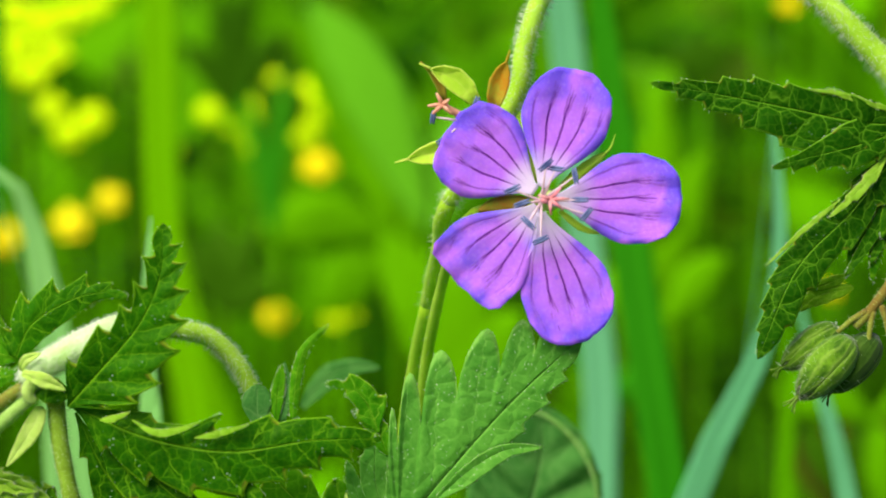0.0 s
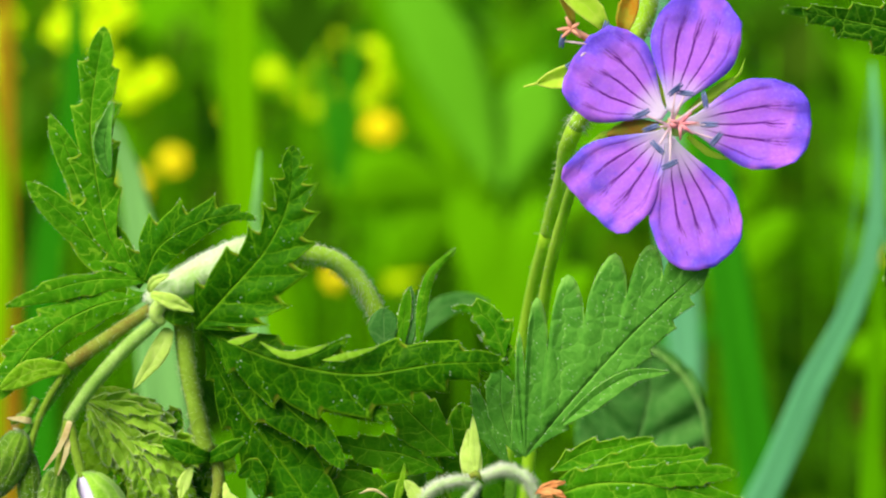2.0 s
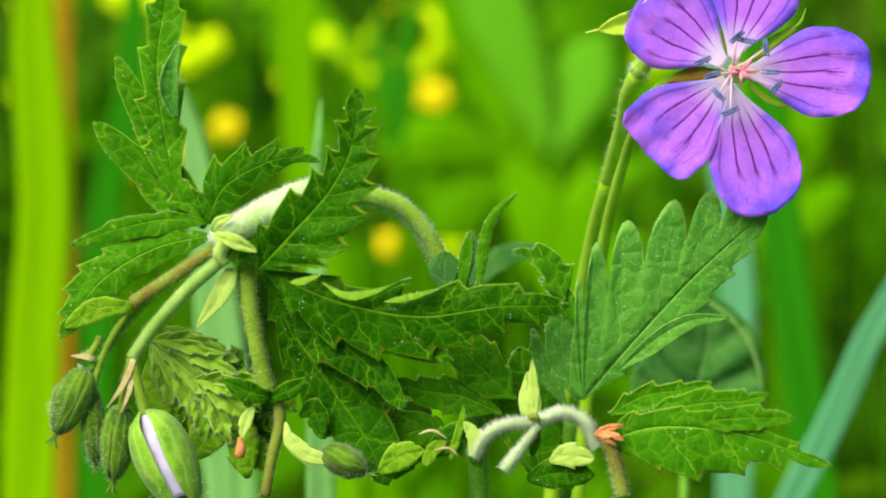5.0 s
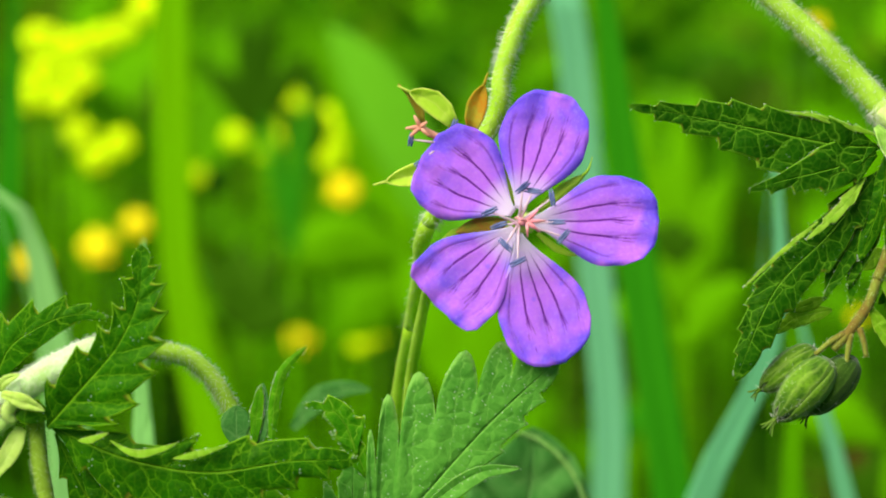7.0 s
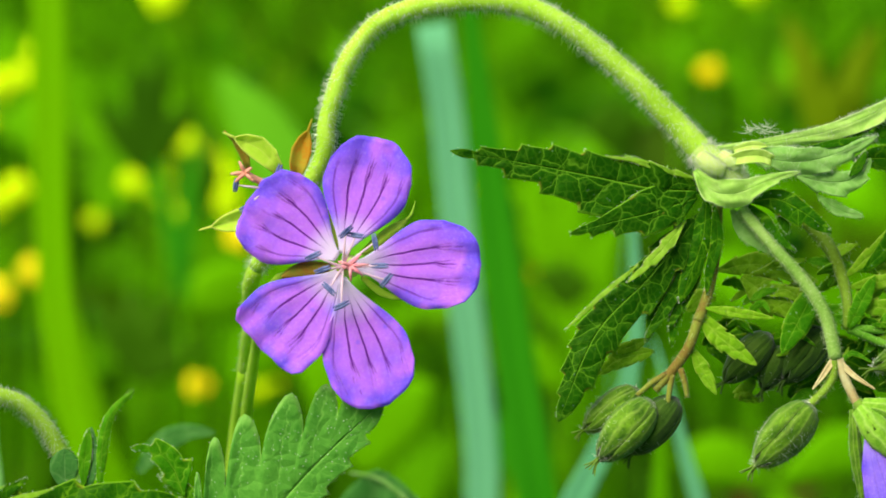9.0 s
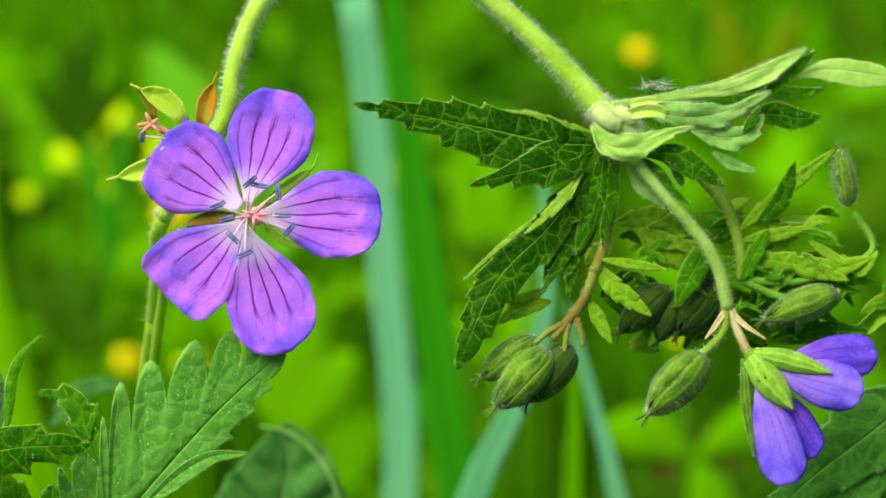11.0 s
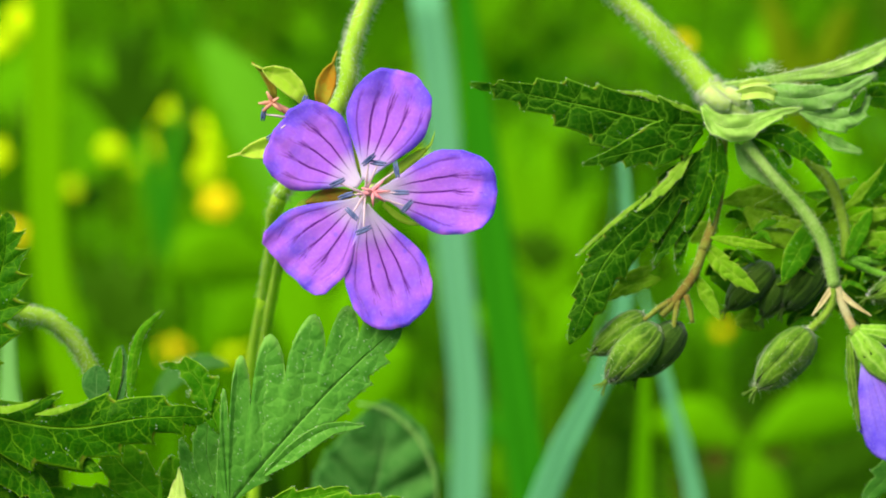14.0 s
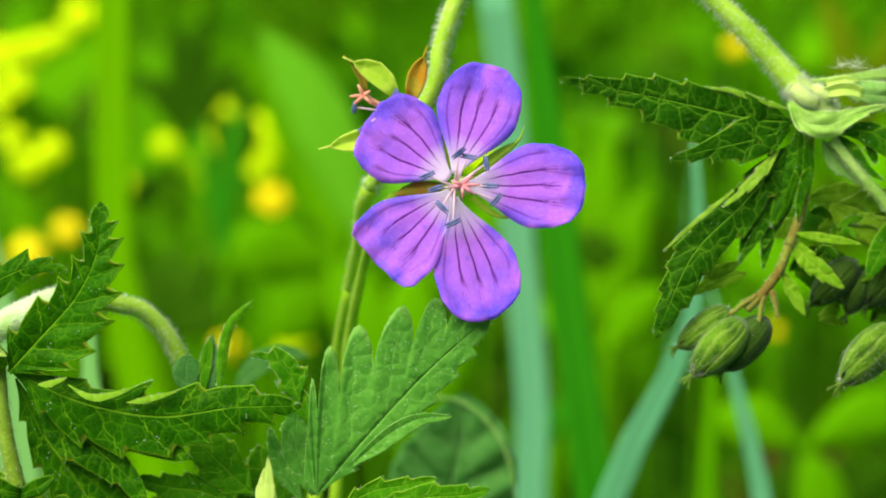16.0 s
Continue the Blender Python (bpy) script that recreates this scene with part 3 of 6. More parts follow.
def bud_material(name, dark, green, pale):
    """Ribbed sepals: pale ribs and edges, darker furrows."""
    m, nt, add, link = nodes_of(name)
    tc = add("ShaderNodeTexCoord")
    sep = add("ShaderNodeSeparateXYZ")
    link(tc.outputs["UV"], sep.inputs[0])
    big = texture(nt, "ShaderNodeTexNoise", 380, tc.outputs["Object"], Detail=3.0)
    grain = texture(nt, "ShaderNodeTexNoise", 2600, tc.outputs["Object"], Detail=2.0)
    y = calc(nt, "ADD", sep.outputs[1], calc(nt, "MULTIPLY", calc(nt, "SUBTRACT", big.outputs[0], 0.5), 0.35))
    rib = ramp(nt, calc(nt, "ABSOLUTE", calc(nt, "SUBTRACT", calc(nt, "FRACT", calc(nt, "MULTIPLY", y, 3.0)), 0.5)), 0.2, 0.48)
    col = blend(nt, ramp(nt, calc(nt, "ADD", calc(nt, "MULTIPLY", big.outputs[0], 0.7), calc(nt, "MULTIPLY", grain.outputs[0], 0.4)), 0.4, 0.72), dark, green)
    col = blend(nt, calc(nt, "MULTIPLY", rib, 0.22), col, pale)
    close(nt, col, 0.55, 0.1, calc(nt, "ADD", rib, calc(nt, "MULTIPLY", grain.outputs[0], 0.5)), 0.00007, gloss=0.2, sheen=0.15)
    return m


BUD = bud_material("bud green", (0.025, 0.085, 0.003), (0.12, 0.26, 0.008), (0.36, 0.49, 0.09))
BUD_LIGHT = bud_material("bud light green", (0.12, 0.30, 0.012), (0.28, 0.52, 0.04), (0.56, 0.72, 0.22))
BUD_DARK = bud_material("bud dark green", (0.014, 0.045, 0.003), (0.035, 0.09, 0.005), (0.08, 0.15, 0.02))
SEPAL_RED = stalk_material("sepal reddish green", (0.46, 0.17, 0.03), (0.30, 0.36, 0.03), scale=300, thin=0.4)
SEPAL_CLEAR = leaf_material("sepal translucent green", (0.52, 0.80, 0.04), (0.70, 0.92, 0.10), (0.78, 0.86, 0.2), dust=0.0, red_tips=0.5, thin=0.5, side_veins=0.2)
SEPAL_ORANGE = stalk_material("sepal orange red", (0.66, 0.30, 0.02), (0.50, 0.54, 0.05), scale=300, thin=0.5)
SALMON = stalk_material("stigma salmon", (0.80, 0.32, 0.22), (0.90, 0.50, 0.36), scale=700, thin=0.3)
ORANGE = stalk_material("withered orange", (0.62, 0.20, 0.06), (0.75, 0.36, 0.14), scale=700)
ANTHER = stalk_material("anther slate blue", (0.06, 0.08, 0.24), (0.20, 0.24, 0.48), scale=900)
FILAMENT = stalk_material("filament pale pink", (0.80, 0.55, 0.68), (0.88, 0.74, 0.78), thin=0.3)
STIGMA = stalk_material("stigma rose", (0.76, 0.20, 0.28), (0.88, 0.42, 0.44), scale=900)
PETAL = petal_material("petal violet", (0.58, 0.19, 0.96), (0.19, 0.11, 0.96), (0.40, 0.09, 0.78), (0.86, 0.78, 0.90))
PETAL_BLUE = petal_material("petal blue violet", (0.58, 0.19, 0.96), (0.14, 0.11, 0.94), (0.34, 0.08, 0.76), (0.86, 0.78, 0.90), blue_share=1.0)
PETAL_DEEP = petal_material("petal deep blue violet", (0.17, 0.08, 0.78), (0.07, 0.03, 0.60), (0.10, 0.04, 0.55), (0.3, 0.2, 0.85), dark_veins=0.3)
PETAL_PALE = petal_material("petal pale lilac", (0.62, 0.50, 0.94), (0.42, 0.30, 0.92), (0.50, 0.36, 0.90), (0.80, 0.74, 0.95), dark_veins=0.2)
PETAL_FAR = petal_material("petal soft violet", (0.30, 0.19, 0.92), (0.11, 0.06, 0.82), (0.20, 0.11, 0.82), (0.45, 0.36, 0.95), dark_veins=0.1)


# ---- the open flower's shoot, its stalk arching over to a nodding leafy tip ----
GROUP = "geranium shoots in the meadow"


def foot(u, d):
    """The point of the ground below a place of the grid."""
    p = at(u, 0, d)
    return Vector((p.x, p.y, 0.0))


def root(u, d):
    """The same point on the grid, for a stalk's lower end."""
    p = foot(u, d) - HEART
    return (p.dot(RIGHT) / U, p.dot(UPW) / U - 30, p.dot(FWD) / U)


def petal(parent, material, base, tip, half, cup=0.1, notch=0.0, skew=0.0, lift=0.0, seed=0, square=2.0, flat=0.92):
    """A broad petal, narrow at its claw, with a gently waved rim."""
    bm = bmesh.new()
    uv = bm.loops.layers.uv.verify()
    a, b = [Vector(q) if len(q) == 3 else Vector((*q, 0)) for q in (base, tip)]
    tan = (b - a).normalized()
    length = (b - a).length
    nor = Vector((0, 0, -1))
    nor = (nor - tan * nor.dot(tan)).normalized()
    side = tan.cross(nor).normalized()
    n, k = 26, 14
    rows = []
    for i in range(n + 1):
        s = i / n
        row = []
        for j in range(k + 1):
            f = 2 * j / k - 1
            # outline: the rows bow so that the far end is round
            w = half * (0.10 + 0.90 * math.sin(1.5708 * min(1.0, s / 0.76)) ** 1.35) * (1 - 0.08 * max(0, s - 0.7))
            bow = (1 - max(0.0, 1 - 0.985 * abs(f) ** square) ** (1 / square)) * half * flat * s ** 1.5 + skew * half * f * s ** 3
            bow += notch * half * s ** 4 * math.exp(-(f / 0.35) ** 2) + 0.035 * half * s ** 3 * noise.noise(Vector((f * 3.3, seed * 5.3, 1.0)))
            rough = 1 + 0.02 * noise.noise(Vector((f * 4, seed * 3.1, 0))) * s
            q = a + tan * (s * length * rough - bow) + side * (f * w)
            z = cup * half * (f * f - 0.35) * s - lift * length * math.sin(s * 2.6) * 0.5
            z += 0.05 * half * s * noise.noise(Vector((s * 5, f * 4, seed * 1.7))) + 0.03 * half * s * noise.noise(Vector((s * 13, f * 10, seed * 2.3))) + 0.05 * half * s * s * math.sin(f * 9 + seed)
            z -= 0.03 * half * math.exp(-(f / 0.08) ** 2) * s
            row.append(bm.verts.new(place(q + nor * z)))
        rows.append(row)
    for i in range(n):
        for j in range(k):
            fc = bm.faces.new((rows[i][j], rows[i][j + 1], rows[i + 1][j + 1], rows[i + 1][j]))
            for lp, (p, q) in zip(fc.loops, ((i, j), (i, j + 1), (i + 1, j + 1), (i + 1, j))):
                lp[uv].uv = (p / n, q / k)
    return part("petal", bm, material, parent, thick=2.0)


def stamen(parent, base, tip, angle, size=15.0):
    bm = bmesh.new()
    a, b = Vector(base), Vector(tip)
    mid = a.lerp(b, 0.5) + Vector((0, 0, -10))
    tube(bm, [a, mid, b], [3.0, 2.2, 1.2], n=8, seg=6)
    fil = part("filament", bm, FILAMENT, parent)
    bm = bmesh.new()
    w = radians(angle)
    way = Vector((math.cos(w), math.sin(w), -0.2))
    across_ = Vector((-math.sin(w), math.cos(w), 0))
    for sg in (-1, 1):
        c = b + across_ * 2.3 * sg
        tube(bm, [c - way * size, c - way * size * 0.5, c + way * size * 0.5, c + way * size], [1.2, 2.7, 2.7, 1.2], n=8, seg=7)
    part("anther", bm, ANTHER, fil)


nodding = thing("geranium_shoot", foot(-300, 860), "wild geranium with an open violet flower and downy arching stalk", "wildflower", GROUP)
ARCH = [root(-300, 860), (-300, -2600, 860), (-329, -1249, 858), (-317, -861, 850), (-294, -632, 830), (-270, -472, 800), (-245, -311, 680), (-219, -194, 520), (-195, -88, 330), (-177, -4, 150), (-63, 174, 110), (-45, 263, 100), (-12, 358, 95), (42, 427, 95), (112, 458, 95), (192, 469, 95),
        (277, 465, 98), (349, 440, 100), (428, 387, 104), (506, 318, 108), (566, 256, 112), (631, 184, 116)]
ARCH_R = [20, 17, 16, 15, 15, 14, 13, 14, 14, 15, 16, 17, 17, 17, 18, 18, 18, 19, 19, 20, 23, 27]


def even(pts, radii):
    """Radii given point by point, spread evenly along the curve."""
    p = [Vector(q) for q in pts]
    cum = [0.0]
    for a, b in zip(p, p[1:]):
        cum.append(cum[-1] + (b - a).length)
    return [float(np.interp(cum[-1] * i / 59, cum, radii)) for i in range(60)]


FULL, WIDE = spline(ARCH, 420), even(ARCH, ARCH_R)


def piece(pts, wide, a, b):
    """The stretch from a to b of a long stalk, and its radii."""
    n = len(pts) - 1
    return pts[a:b + 1], [course(wide, i / n) for i in range(a, b + 1, 4)]


turn_ = [min(range(421), key=lambda i: (FULL[i] - Vector(ARCH[k])).length) for k in (7, 9)]
stem(nodding, STEM_SUNNY, *piece(FULL, WIDE, 0, turn_[0]), 60, name="lower_stem", n=120)
stem(nodding, STEM_SUNNY, *piece(FULL, WIDE, turn_[0], turn_[1]), 120, name="arching_stalk", n=40, length=12)
stem(nodding, STEM_LIGHT, *piece(FULL, WIDE, turn_[1], 420), 2300, "light green downy arching stalk", name="arching_stalk", n=90, length=15, fuzz_mat=HAIR_WHITE)
PED = [root(-270, 760), (-272, -2600, 760), (-273, -1230, 758), (-263, -848, 750), (-248, -612, 730), (-234, -444, 700), (-220, -297, 560), (-192, -160, 380), (-164, -68, 190), (-123, -15, 50), (-6, 0, 22)]
stem(nodding, STEM_SUNNY, spline(PED, 300), even(PED, [14, 13, 13, 13, 12, 12, 11, 10, 9, 9, 11]), 300, name="flower_stalk", n=150, length=12)

# the open flower
bm = bmesh.new()
tube(bm, [(-8, 0, 26), (-4, 2, 12), (0, 2, 4)], [9, 20, 13], n=8, seg=12)
flower = part("flower", bm, STIPULE, nodding, "open violet five-petalled flower with dark veins")
H = (-22, 2, 0)
petal(flower, PETAL, (-27, 17, 6), (-176, 124, -6), 83, cup=0.10, seed=1, lift=0.05, square=2.6, flat=0.7)
petal(flower, PETAL, (-18, 24, 2), (53, 224, -2), 76, cup=0.12, seed=2, lift=0.06)
petal(flower, PETAL, (3, 3, 2), (222, 4, -8), 78, cup=0.10, seed=3, lift=0.06, square=2.3)
petal(flower, PETAL, (-19, -19, -2), (52, -242, -6), 77, cup=0.12, seed=4, lift=0.05)
petal(flower, PETAL_BLUE, (-25, -9, 4), (-159, -140, -10), 80, cup=0.16, seed=5, lift=0.04, square=4.5, flat=0.42)
for pts, half in (([(-35, -2, 16), (-84, -4, 18), (-125, -16, 14)], 15), ([(14, 22, 20), (64, 61, 22), (96, 83, 20)], 10),
                  ([(-25, 33, 20), (-36, 72, 20), (-41, 106, 18)], 14), ([(14, -17, 24), (50, -46, 24), (82, -56, 22)], 6), ([(-29, -26, 20), (-37, -66, 20), (-40, -105, 18)], 12)):
    bm = bmesh.new()
    lobe(bm, pts, half, teeth=1, depth=0.02, belly=0.45, cup=-0.3, stalk=0.5)
    part("sepal", bm, SEPAL_CLEAR if half != 15 else SEPAL_RED, flower, thick=2.0)
bm = bmesh.new()
tube(bm, [(92, 81, 18), (102, 92, 14), (109, 114, 10)], [3, 2, 0.6], n=8, seg=6)
part("sepal_tip", bm, STEM_LIGHT, flower)
for px, ang in (((-11, 61, -34), 40), ((6, 55, -30), -8), ((39, 43, -30), -80), ((47, 2, -34), 0), ((58, -23, -30), 50), ((-20, -66, -32), 25), ((-41, -37, -34), -45),
                ((-52, -4, -30), 20), ((-68, 20, -28), 25)):
    stamen(flower, (H[0] + 4, H[1] - 2, 0), px, ang)
bm = bmesh.new()
tube(bm, [(-16, 2, 4), (-8, 2, -20), (-4, 3, -38)], [7, 5, 5], n=8, seg=8)
style = part("style", bm, STIGMA, flower)
for tip in ((-24, 10, -44), (15, 22, -40), (28, 4, -44), (-3, -24, -44), (18, -15, -40)):
    bm = bmesh.new()
    tube(bm, [(-4, 3, -36), Vector((-4, 3, -44)).lerp(Vector(tip), 0.5) + Vector((0, 0, -6)), tip], [3.4, 3.0, 1.6], n=8, seg=6)
    part("stigma", bm, STIGMA, style)

# the spent flower behind it
bm = bmesh.new()
tube(bm, [(-104, 127, 45), (-142, 142, 30), (-167, 154, 20)], [8, 10, 5], n=8, seg=8)
spent = part("spent_flower", bm, SEPAL_RED, nodding, "spent flower that has dropped its petals")
for pts, half, mat in (([(-126, 167, 30), (-160, 206, 26), (-205, 227, 20)], 21, SEPAL_CLEAR), ([(-141, 108, 30), (-182, 88, 26), (-246, 72, 18)], 20, SEPAL_CLEAR), ([(-99, 154, 30), (-91, 196, 24), (-77, 238, 20)], 18, SEPAL_ORANGE),
                       ([(-182, 172, 34), (-191, 202, 30), (-209, 223, 26)], 8, SEPAL_RED)):
    bm = bmesh.new()
    lobe(bm, pts, half, teeth=1, depth=0.02, belly=0.45, cup=0.35, stalk=0.4, ripple=0.02)
    tube(bm, [Vector(pts[-1]), Vector(pts[-1]) + (Vector(pts[-1]) - Vector(pts[-2])).normalized() * 22], [2, 0.6], n=4, seg=5)
    part("sepal", bm, mat, spent, thick=2.0)
bm = bmesh.new()
tube(bm, [(-144, 142, 20), (-171, 156, 8), (-188, 167, 2)], [7, 6, 5], n=8, seg=8)
for tip in ((-211, 163, -6), (-196, 185, -4), (-174, 174, -6), (-170, 149, -4), (-203, 149, -8)):
    tube(bm, [(-186, 165, 2), Vector((-186, 165, -6)).lerp(Vector(tip), 0.5), tip], [4.2, 3.8, 2], n=6, seg=6)
part("stigma", bm, SALMON, spent)
for px, ang in (((-202, 144, 0), 80), ((-186, 105, 6), 30), ((-129, 168, 14), 70)):
    stamen(spent, (-148, 137, 16), px, ang, 12)

# the node at the arch's end and its leaves
stem(nodding, STEM_NODE, [(611, 205, 114), (639, 175, 106), (664, 155, 104), (691, 140, 106)], [22, 31, 31, 20], 700, name="node", n=12, fuzz_mat=HAIR_WHITE)
stem(nodding, STIPULE, [(611, 192, 76), (622, 180, 70), (637, 170, 68), (652, 165, 70)], [12, 15, 14, 9], 260, "swollen yellow-green joint", name="knob", length=8, n=10, fuzz_mat=HAIR_WHITE)
stem(nodding, STIPULE, [(648, 193, 84), (659, 185, 78), (669, 178, 76), (676, 171, 78)], [10, 13, 12, 9], 120, name="knob", length=8, n=10, fuzz_mat=HAIR_WHITE)
foliage(nodding, STIPULE, [([(659, 182, 74), (691, 190, 66), (717, 190, 66), (737, 182, 70)], [8, 10, 11, 11, 9], [8, 12, 13, 12, 10], dict(teeth=(1, 1), bite=(0.0, 0.0), fold=0.55, wave=0.3, slant=0.1, fringe=60)),
          ([(672, 202, 92), (701, 209, 88), (733, 208, 88)], [5, 7, 7, 0], [6, 8, 7, 0], dict(teeth=(1, 1), bite=(0.0, 0.0), fold=0.3, slant=0.1, fringe=40))], "yellow-green stipule rolled at its edges")
foliage(nodding, LEAF_UNDER_SHADED, [([(614, 130, 100), (531, 134, 73), (421, 156, 55), (292, 181, 42), (169, 202, 30)], [6, 46, 72, 74, 60, 44, 30, 16, 0], [6, 38, 50, 44, 42, 40, 28, 14, 0], dict(teeth=(7, 7), bite=(0.17, 0.17), fold=0.05, slant=0.7)),
          ([(605, 117, 96), (524, 92, 66), (449, 74, 48), (376, 55, 38)], [10, 36, 38, 27, 16, 0], [10, 42, 42, 26, 10, 0], dict(teeth=(5, 2), bite=(0.24, 0.05), fold=-0.03))], "leaf seen from below, coloured dark as shaded, with a pale net of veins")
foliage(nodding, LEAF_RIM, [([(608, 150, 92), (546, 167, 72), (495, 183, 58), (445, 191, 48)], [2, 4, 5, 4, 0], [3, 6, 7, 4, 0], dict(teeth=(3, 4), bite=(0.2, 0.3), wave=0.4))], "pale turned edge of the dark leaf")
foliage(nodding, LEAF_UNDER_SHADED, [([(610, 88, 105), (521, -21, 85), (425, -120, 70), (356, -275, 60)], [6, 30, 42, 46, 46, 42, 30, 0], [8, 30, 34, 36, 38, 34, 24, 0], dict(teeth=(5, 10), bite=(0.16, 0.18), fold=-0.12)),
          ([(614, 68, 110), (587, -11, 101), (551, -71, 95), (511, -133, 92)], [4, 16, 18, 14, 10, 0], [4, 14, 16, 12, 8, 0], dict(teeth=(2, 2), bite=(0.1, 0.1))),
          ([(618, 48, 114), (587, -41, 104), (555, -115, 100)], [5, 16, 18, 10, 0], [5, 12, 15, 10, 0], dict(teeth=(2, 2), bite=(0.1, 0.1)))], "drooping toothed leaf coloured dark as shaded")
foliage(nodding, LEAF_YOUNG, [([(586, 78, 92), (540, 24, 70), (479, -31, 60)], [4, 10, 12, 8, 0], [3, 10, 12, 6, 0], dict(teeth=(3, 3), bite=(0.3, 0.3))),
          ([(500, 1, 66), (429, -58, 58), (369, -114, 54)], [2, 4, 4, 3, 0], [2, 4, 4, 3, 0], dict(teeth=(4, 4), bite=(0.2, 0.2)))], "light green fold of the drooping leaf")
# Dark blades added round the stalk; their colour gives the shade below the node.
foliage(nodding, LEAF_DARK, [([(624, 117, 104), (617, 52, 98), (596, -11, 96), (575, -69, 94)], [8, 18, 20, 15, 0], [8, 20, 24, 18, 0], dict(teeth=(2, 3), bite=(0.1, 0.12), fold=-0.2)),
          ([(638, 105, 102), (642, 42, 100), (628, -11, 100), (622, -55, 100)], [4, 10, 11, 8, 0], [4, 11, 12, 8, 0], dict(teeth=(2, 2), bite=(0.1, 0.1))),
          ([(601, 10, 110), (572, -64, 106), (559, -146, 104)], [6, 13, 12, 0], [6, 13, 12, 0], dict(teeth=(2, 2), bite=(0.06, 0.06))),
          ([(580, 0, 108), (538, -64, 104), (515, -137, 102)], [6, 13, 12, 0], [6, 13, 12, 0], dict(teeth=(2, 2), bite=(0.06, 0.06)))], "folded leaf coloured dark for the shade under the node")
foliage(nodding, LEAF_PALE, [([(643, 202, 96), (749, 217, 112), (842, 234, 128), (922, 264, 144), (1002, 309, 156)], [7, 8, 11, 14, 13, 0], [8, 9, 13, 20, 20, 0], dict(teeth=(3, 4), bite=(0.03, 0.12), fold=-0.1, quilt=0.2, wave=0.55, fringe=300, hair=1.5, down=260)),
          ([(602, 165, 76), (631, 129, 66), (676, 125, 66), (731, 147, 72), (789, 162, 82)], [8, 22, 27, 16, 8, 0], [8, 20, 26, 18, 8, 0], dict(teeth=(3, 4), bite=(0.05, 0.14), quilt=0.25, wave=0.8, fringe=170, hair=1.1, down=160))], "pale downy upper face of a leaf")
foliage(nodding, LEAF_SILVER, [([(688, 193, 94), (784, 180, 100), (858, 195, 108), (930, 226, 114)], [10, 24, 26, 20, 10, 0], [8, 18, 26, 26, 16, 0], dict(teeth=(3, 5), bite=(0.05, 0.16), fold=-0.15, quilt=0.24, wave=0.7, fringe=300, hair=1.2, down=260))], "wrinkled silvery face of a leaf")
# Dark lobes and a narrow strip: shade between the pale leaves, put in as colour.
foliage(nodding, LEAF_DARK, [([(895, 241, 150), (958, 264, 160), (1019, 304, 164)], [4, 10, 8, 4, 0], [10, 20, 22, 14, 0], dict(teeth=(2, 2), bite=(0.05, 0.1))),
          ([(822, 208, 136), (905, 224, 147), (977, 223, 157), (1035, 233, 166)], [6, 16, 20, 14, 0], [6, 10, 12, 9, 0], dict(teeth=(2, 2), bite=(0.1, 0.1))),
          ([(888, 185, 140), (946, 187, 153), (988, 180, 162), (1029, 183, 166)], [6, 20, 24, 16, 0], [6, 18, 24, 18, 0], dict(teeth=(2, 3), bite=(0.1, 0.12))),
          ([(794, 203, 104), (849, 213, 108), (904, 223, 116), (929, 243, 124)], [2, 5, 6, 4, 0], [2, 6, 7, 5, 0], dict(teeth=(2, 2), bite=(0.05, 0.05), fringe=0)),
          ([(879, 154, 108), (894, 174, 106), (907, 199, 106)], [3, 8, 6, 0], [4, 10, 9, 0], dict(teeth=(2, 2), bite=(0.1, 0.2)))], "toothed leaf lobes coloured dark for the shaded gaps")
foliage(nodding, LEAF_PALE, [([(989, 257, 180), (1033, 271, 187), (1105, 266, 190), (1187, 250, 190)], [4, 18, 22, 20, 0], [6, 20, 28, 22, 0], dict(teeth=(2, 3), bite=(0.1, 0.1), fringe=120))], "silvery pale leaf")
foliage(nodding, LEAF_SILVER, [([(785, 156, 108), (840, 144, 111), (886, 150, 113), (918, 186, 114)], [6, 16, 20, 14, 0], [8, 20, 26, 18, 0], dict(teeth=(2, 4), bite=(0.1, 0.2), quilt=0.2, wave=0.5, down=80)),
          ([(823, 120, 116), (859, 95, 118), (905, 82, 118)], [4, 12, 10, 0], [5, 10, 9, 0], dict(teeth=(2, 2), bite=(0.2, 0.2)))], "dull silvery fold of the pale leaf")
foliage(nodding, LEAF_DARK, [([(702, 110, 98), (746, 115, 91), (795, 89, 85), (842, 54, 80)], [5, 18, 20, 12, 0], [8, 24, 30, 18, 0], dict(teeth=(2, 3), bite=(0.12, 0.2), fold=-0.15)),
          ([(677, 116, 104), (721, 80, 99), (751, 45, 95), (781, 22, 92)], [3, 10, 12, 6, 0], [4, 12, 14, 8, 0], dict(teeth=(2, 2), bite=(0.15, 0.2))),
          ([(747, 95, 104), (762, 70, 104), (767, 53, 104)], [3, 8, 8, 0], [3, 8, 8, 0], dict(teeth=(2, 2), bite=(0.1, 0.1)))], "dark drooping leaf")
foliage(nodding, LEAF_SILVER, [([(671, 98, 124), (703, 56, 122), (748, 13, 120)], [3, 8, 8, 4, 0], [6, 18, 20, 10, 0], dict(teeth=(1, 2), bite=(0.0, 0.05)))], "pale leaf base along the stalk")

# a wisp of white down caught on the node
bm = bmesh.new()
rnd = random.Random(77)
for k in range(70):
    a = Vector((719, 238, 116)) + Vector((rnd.uniform(-22, 26), rnd.uniform(-8, 6), rnd.uniform(-8, 8)))
    bristle(bm, a, Vector((rnd.uniform(-1, 1), rnd.uniform(-0.1, 0.9), rnd.uniform(-0.5, 0.5))).normalized(), rnd.uniform(10, 30), 0.4)
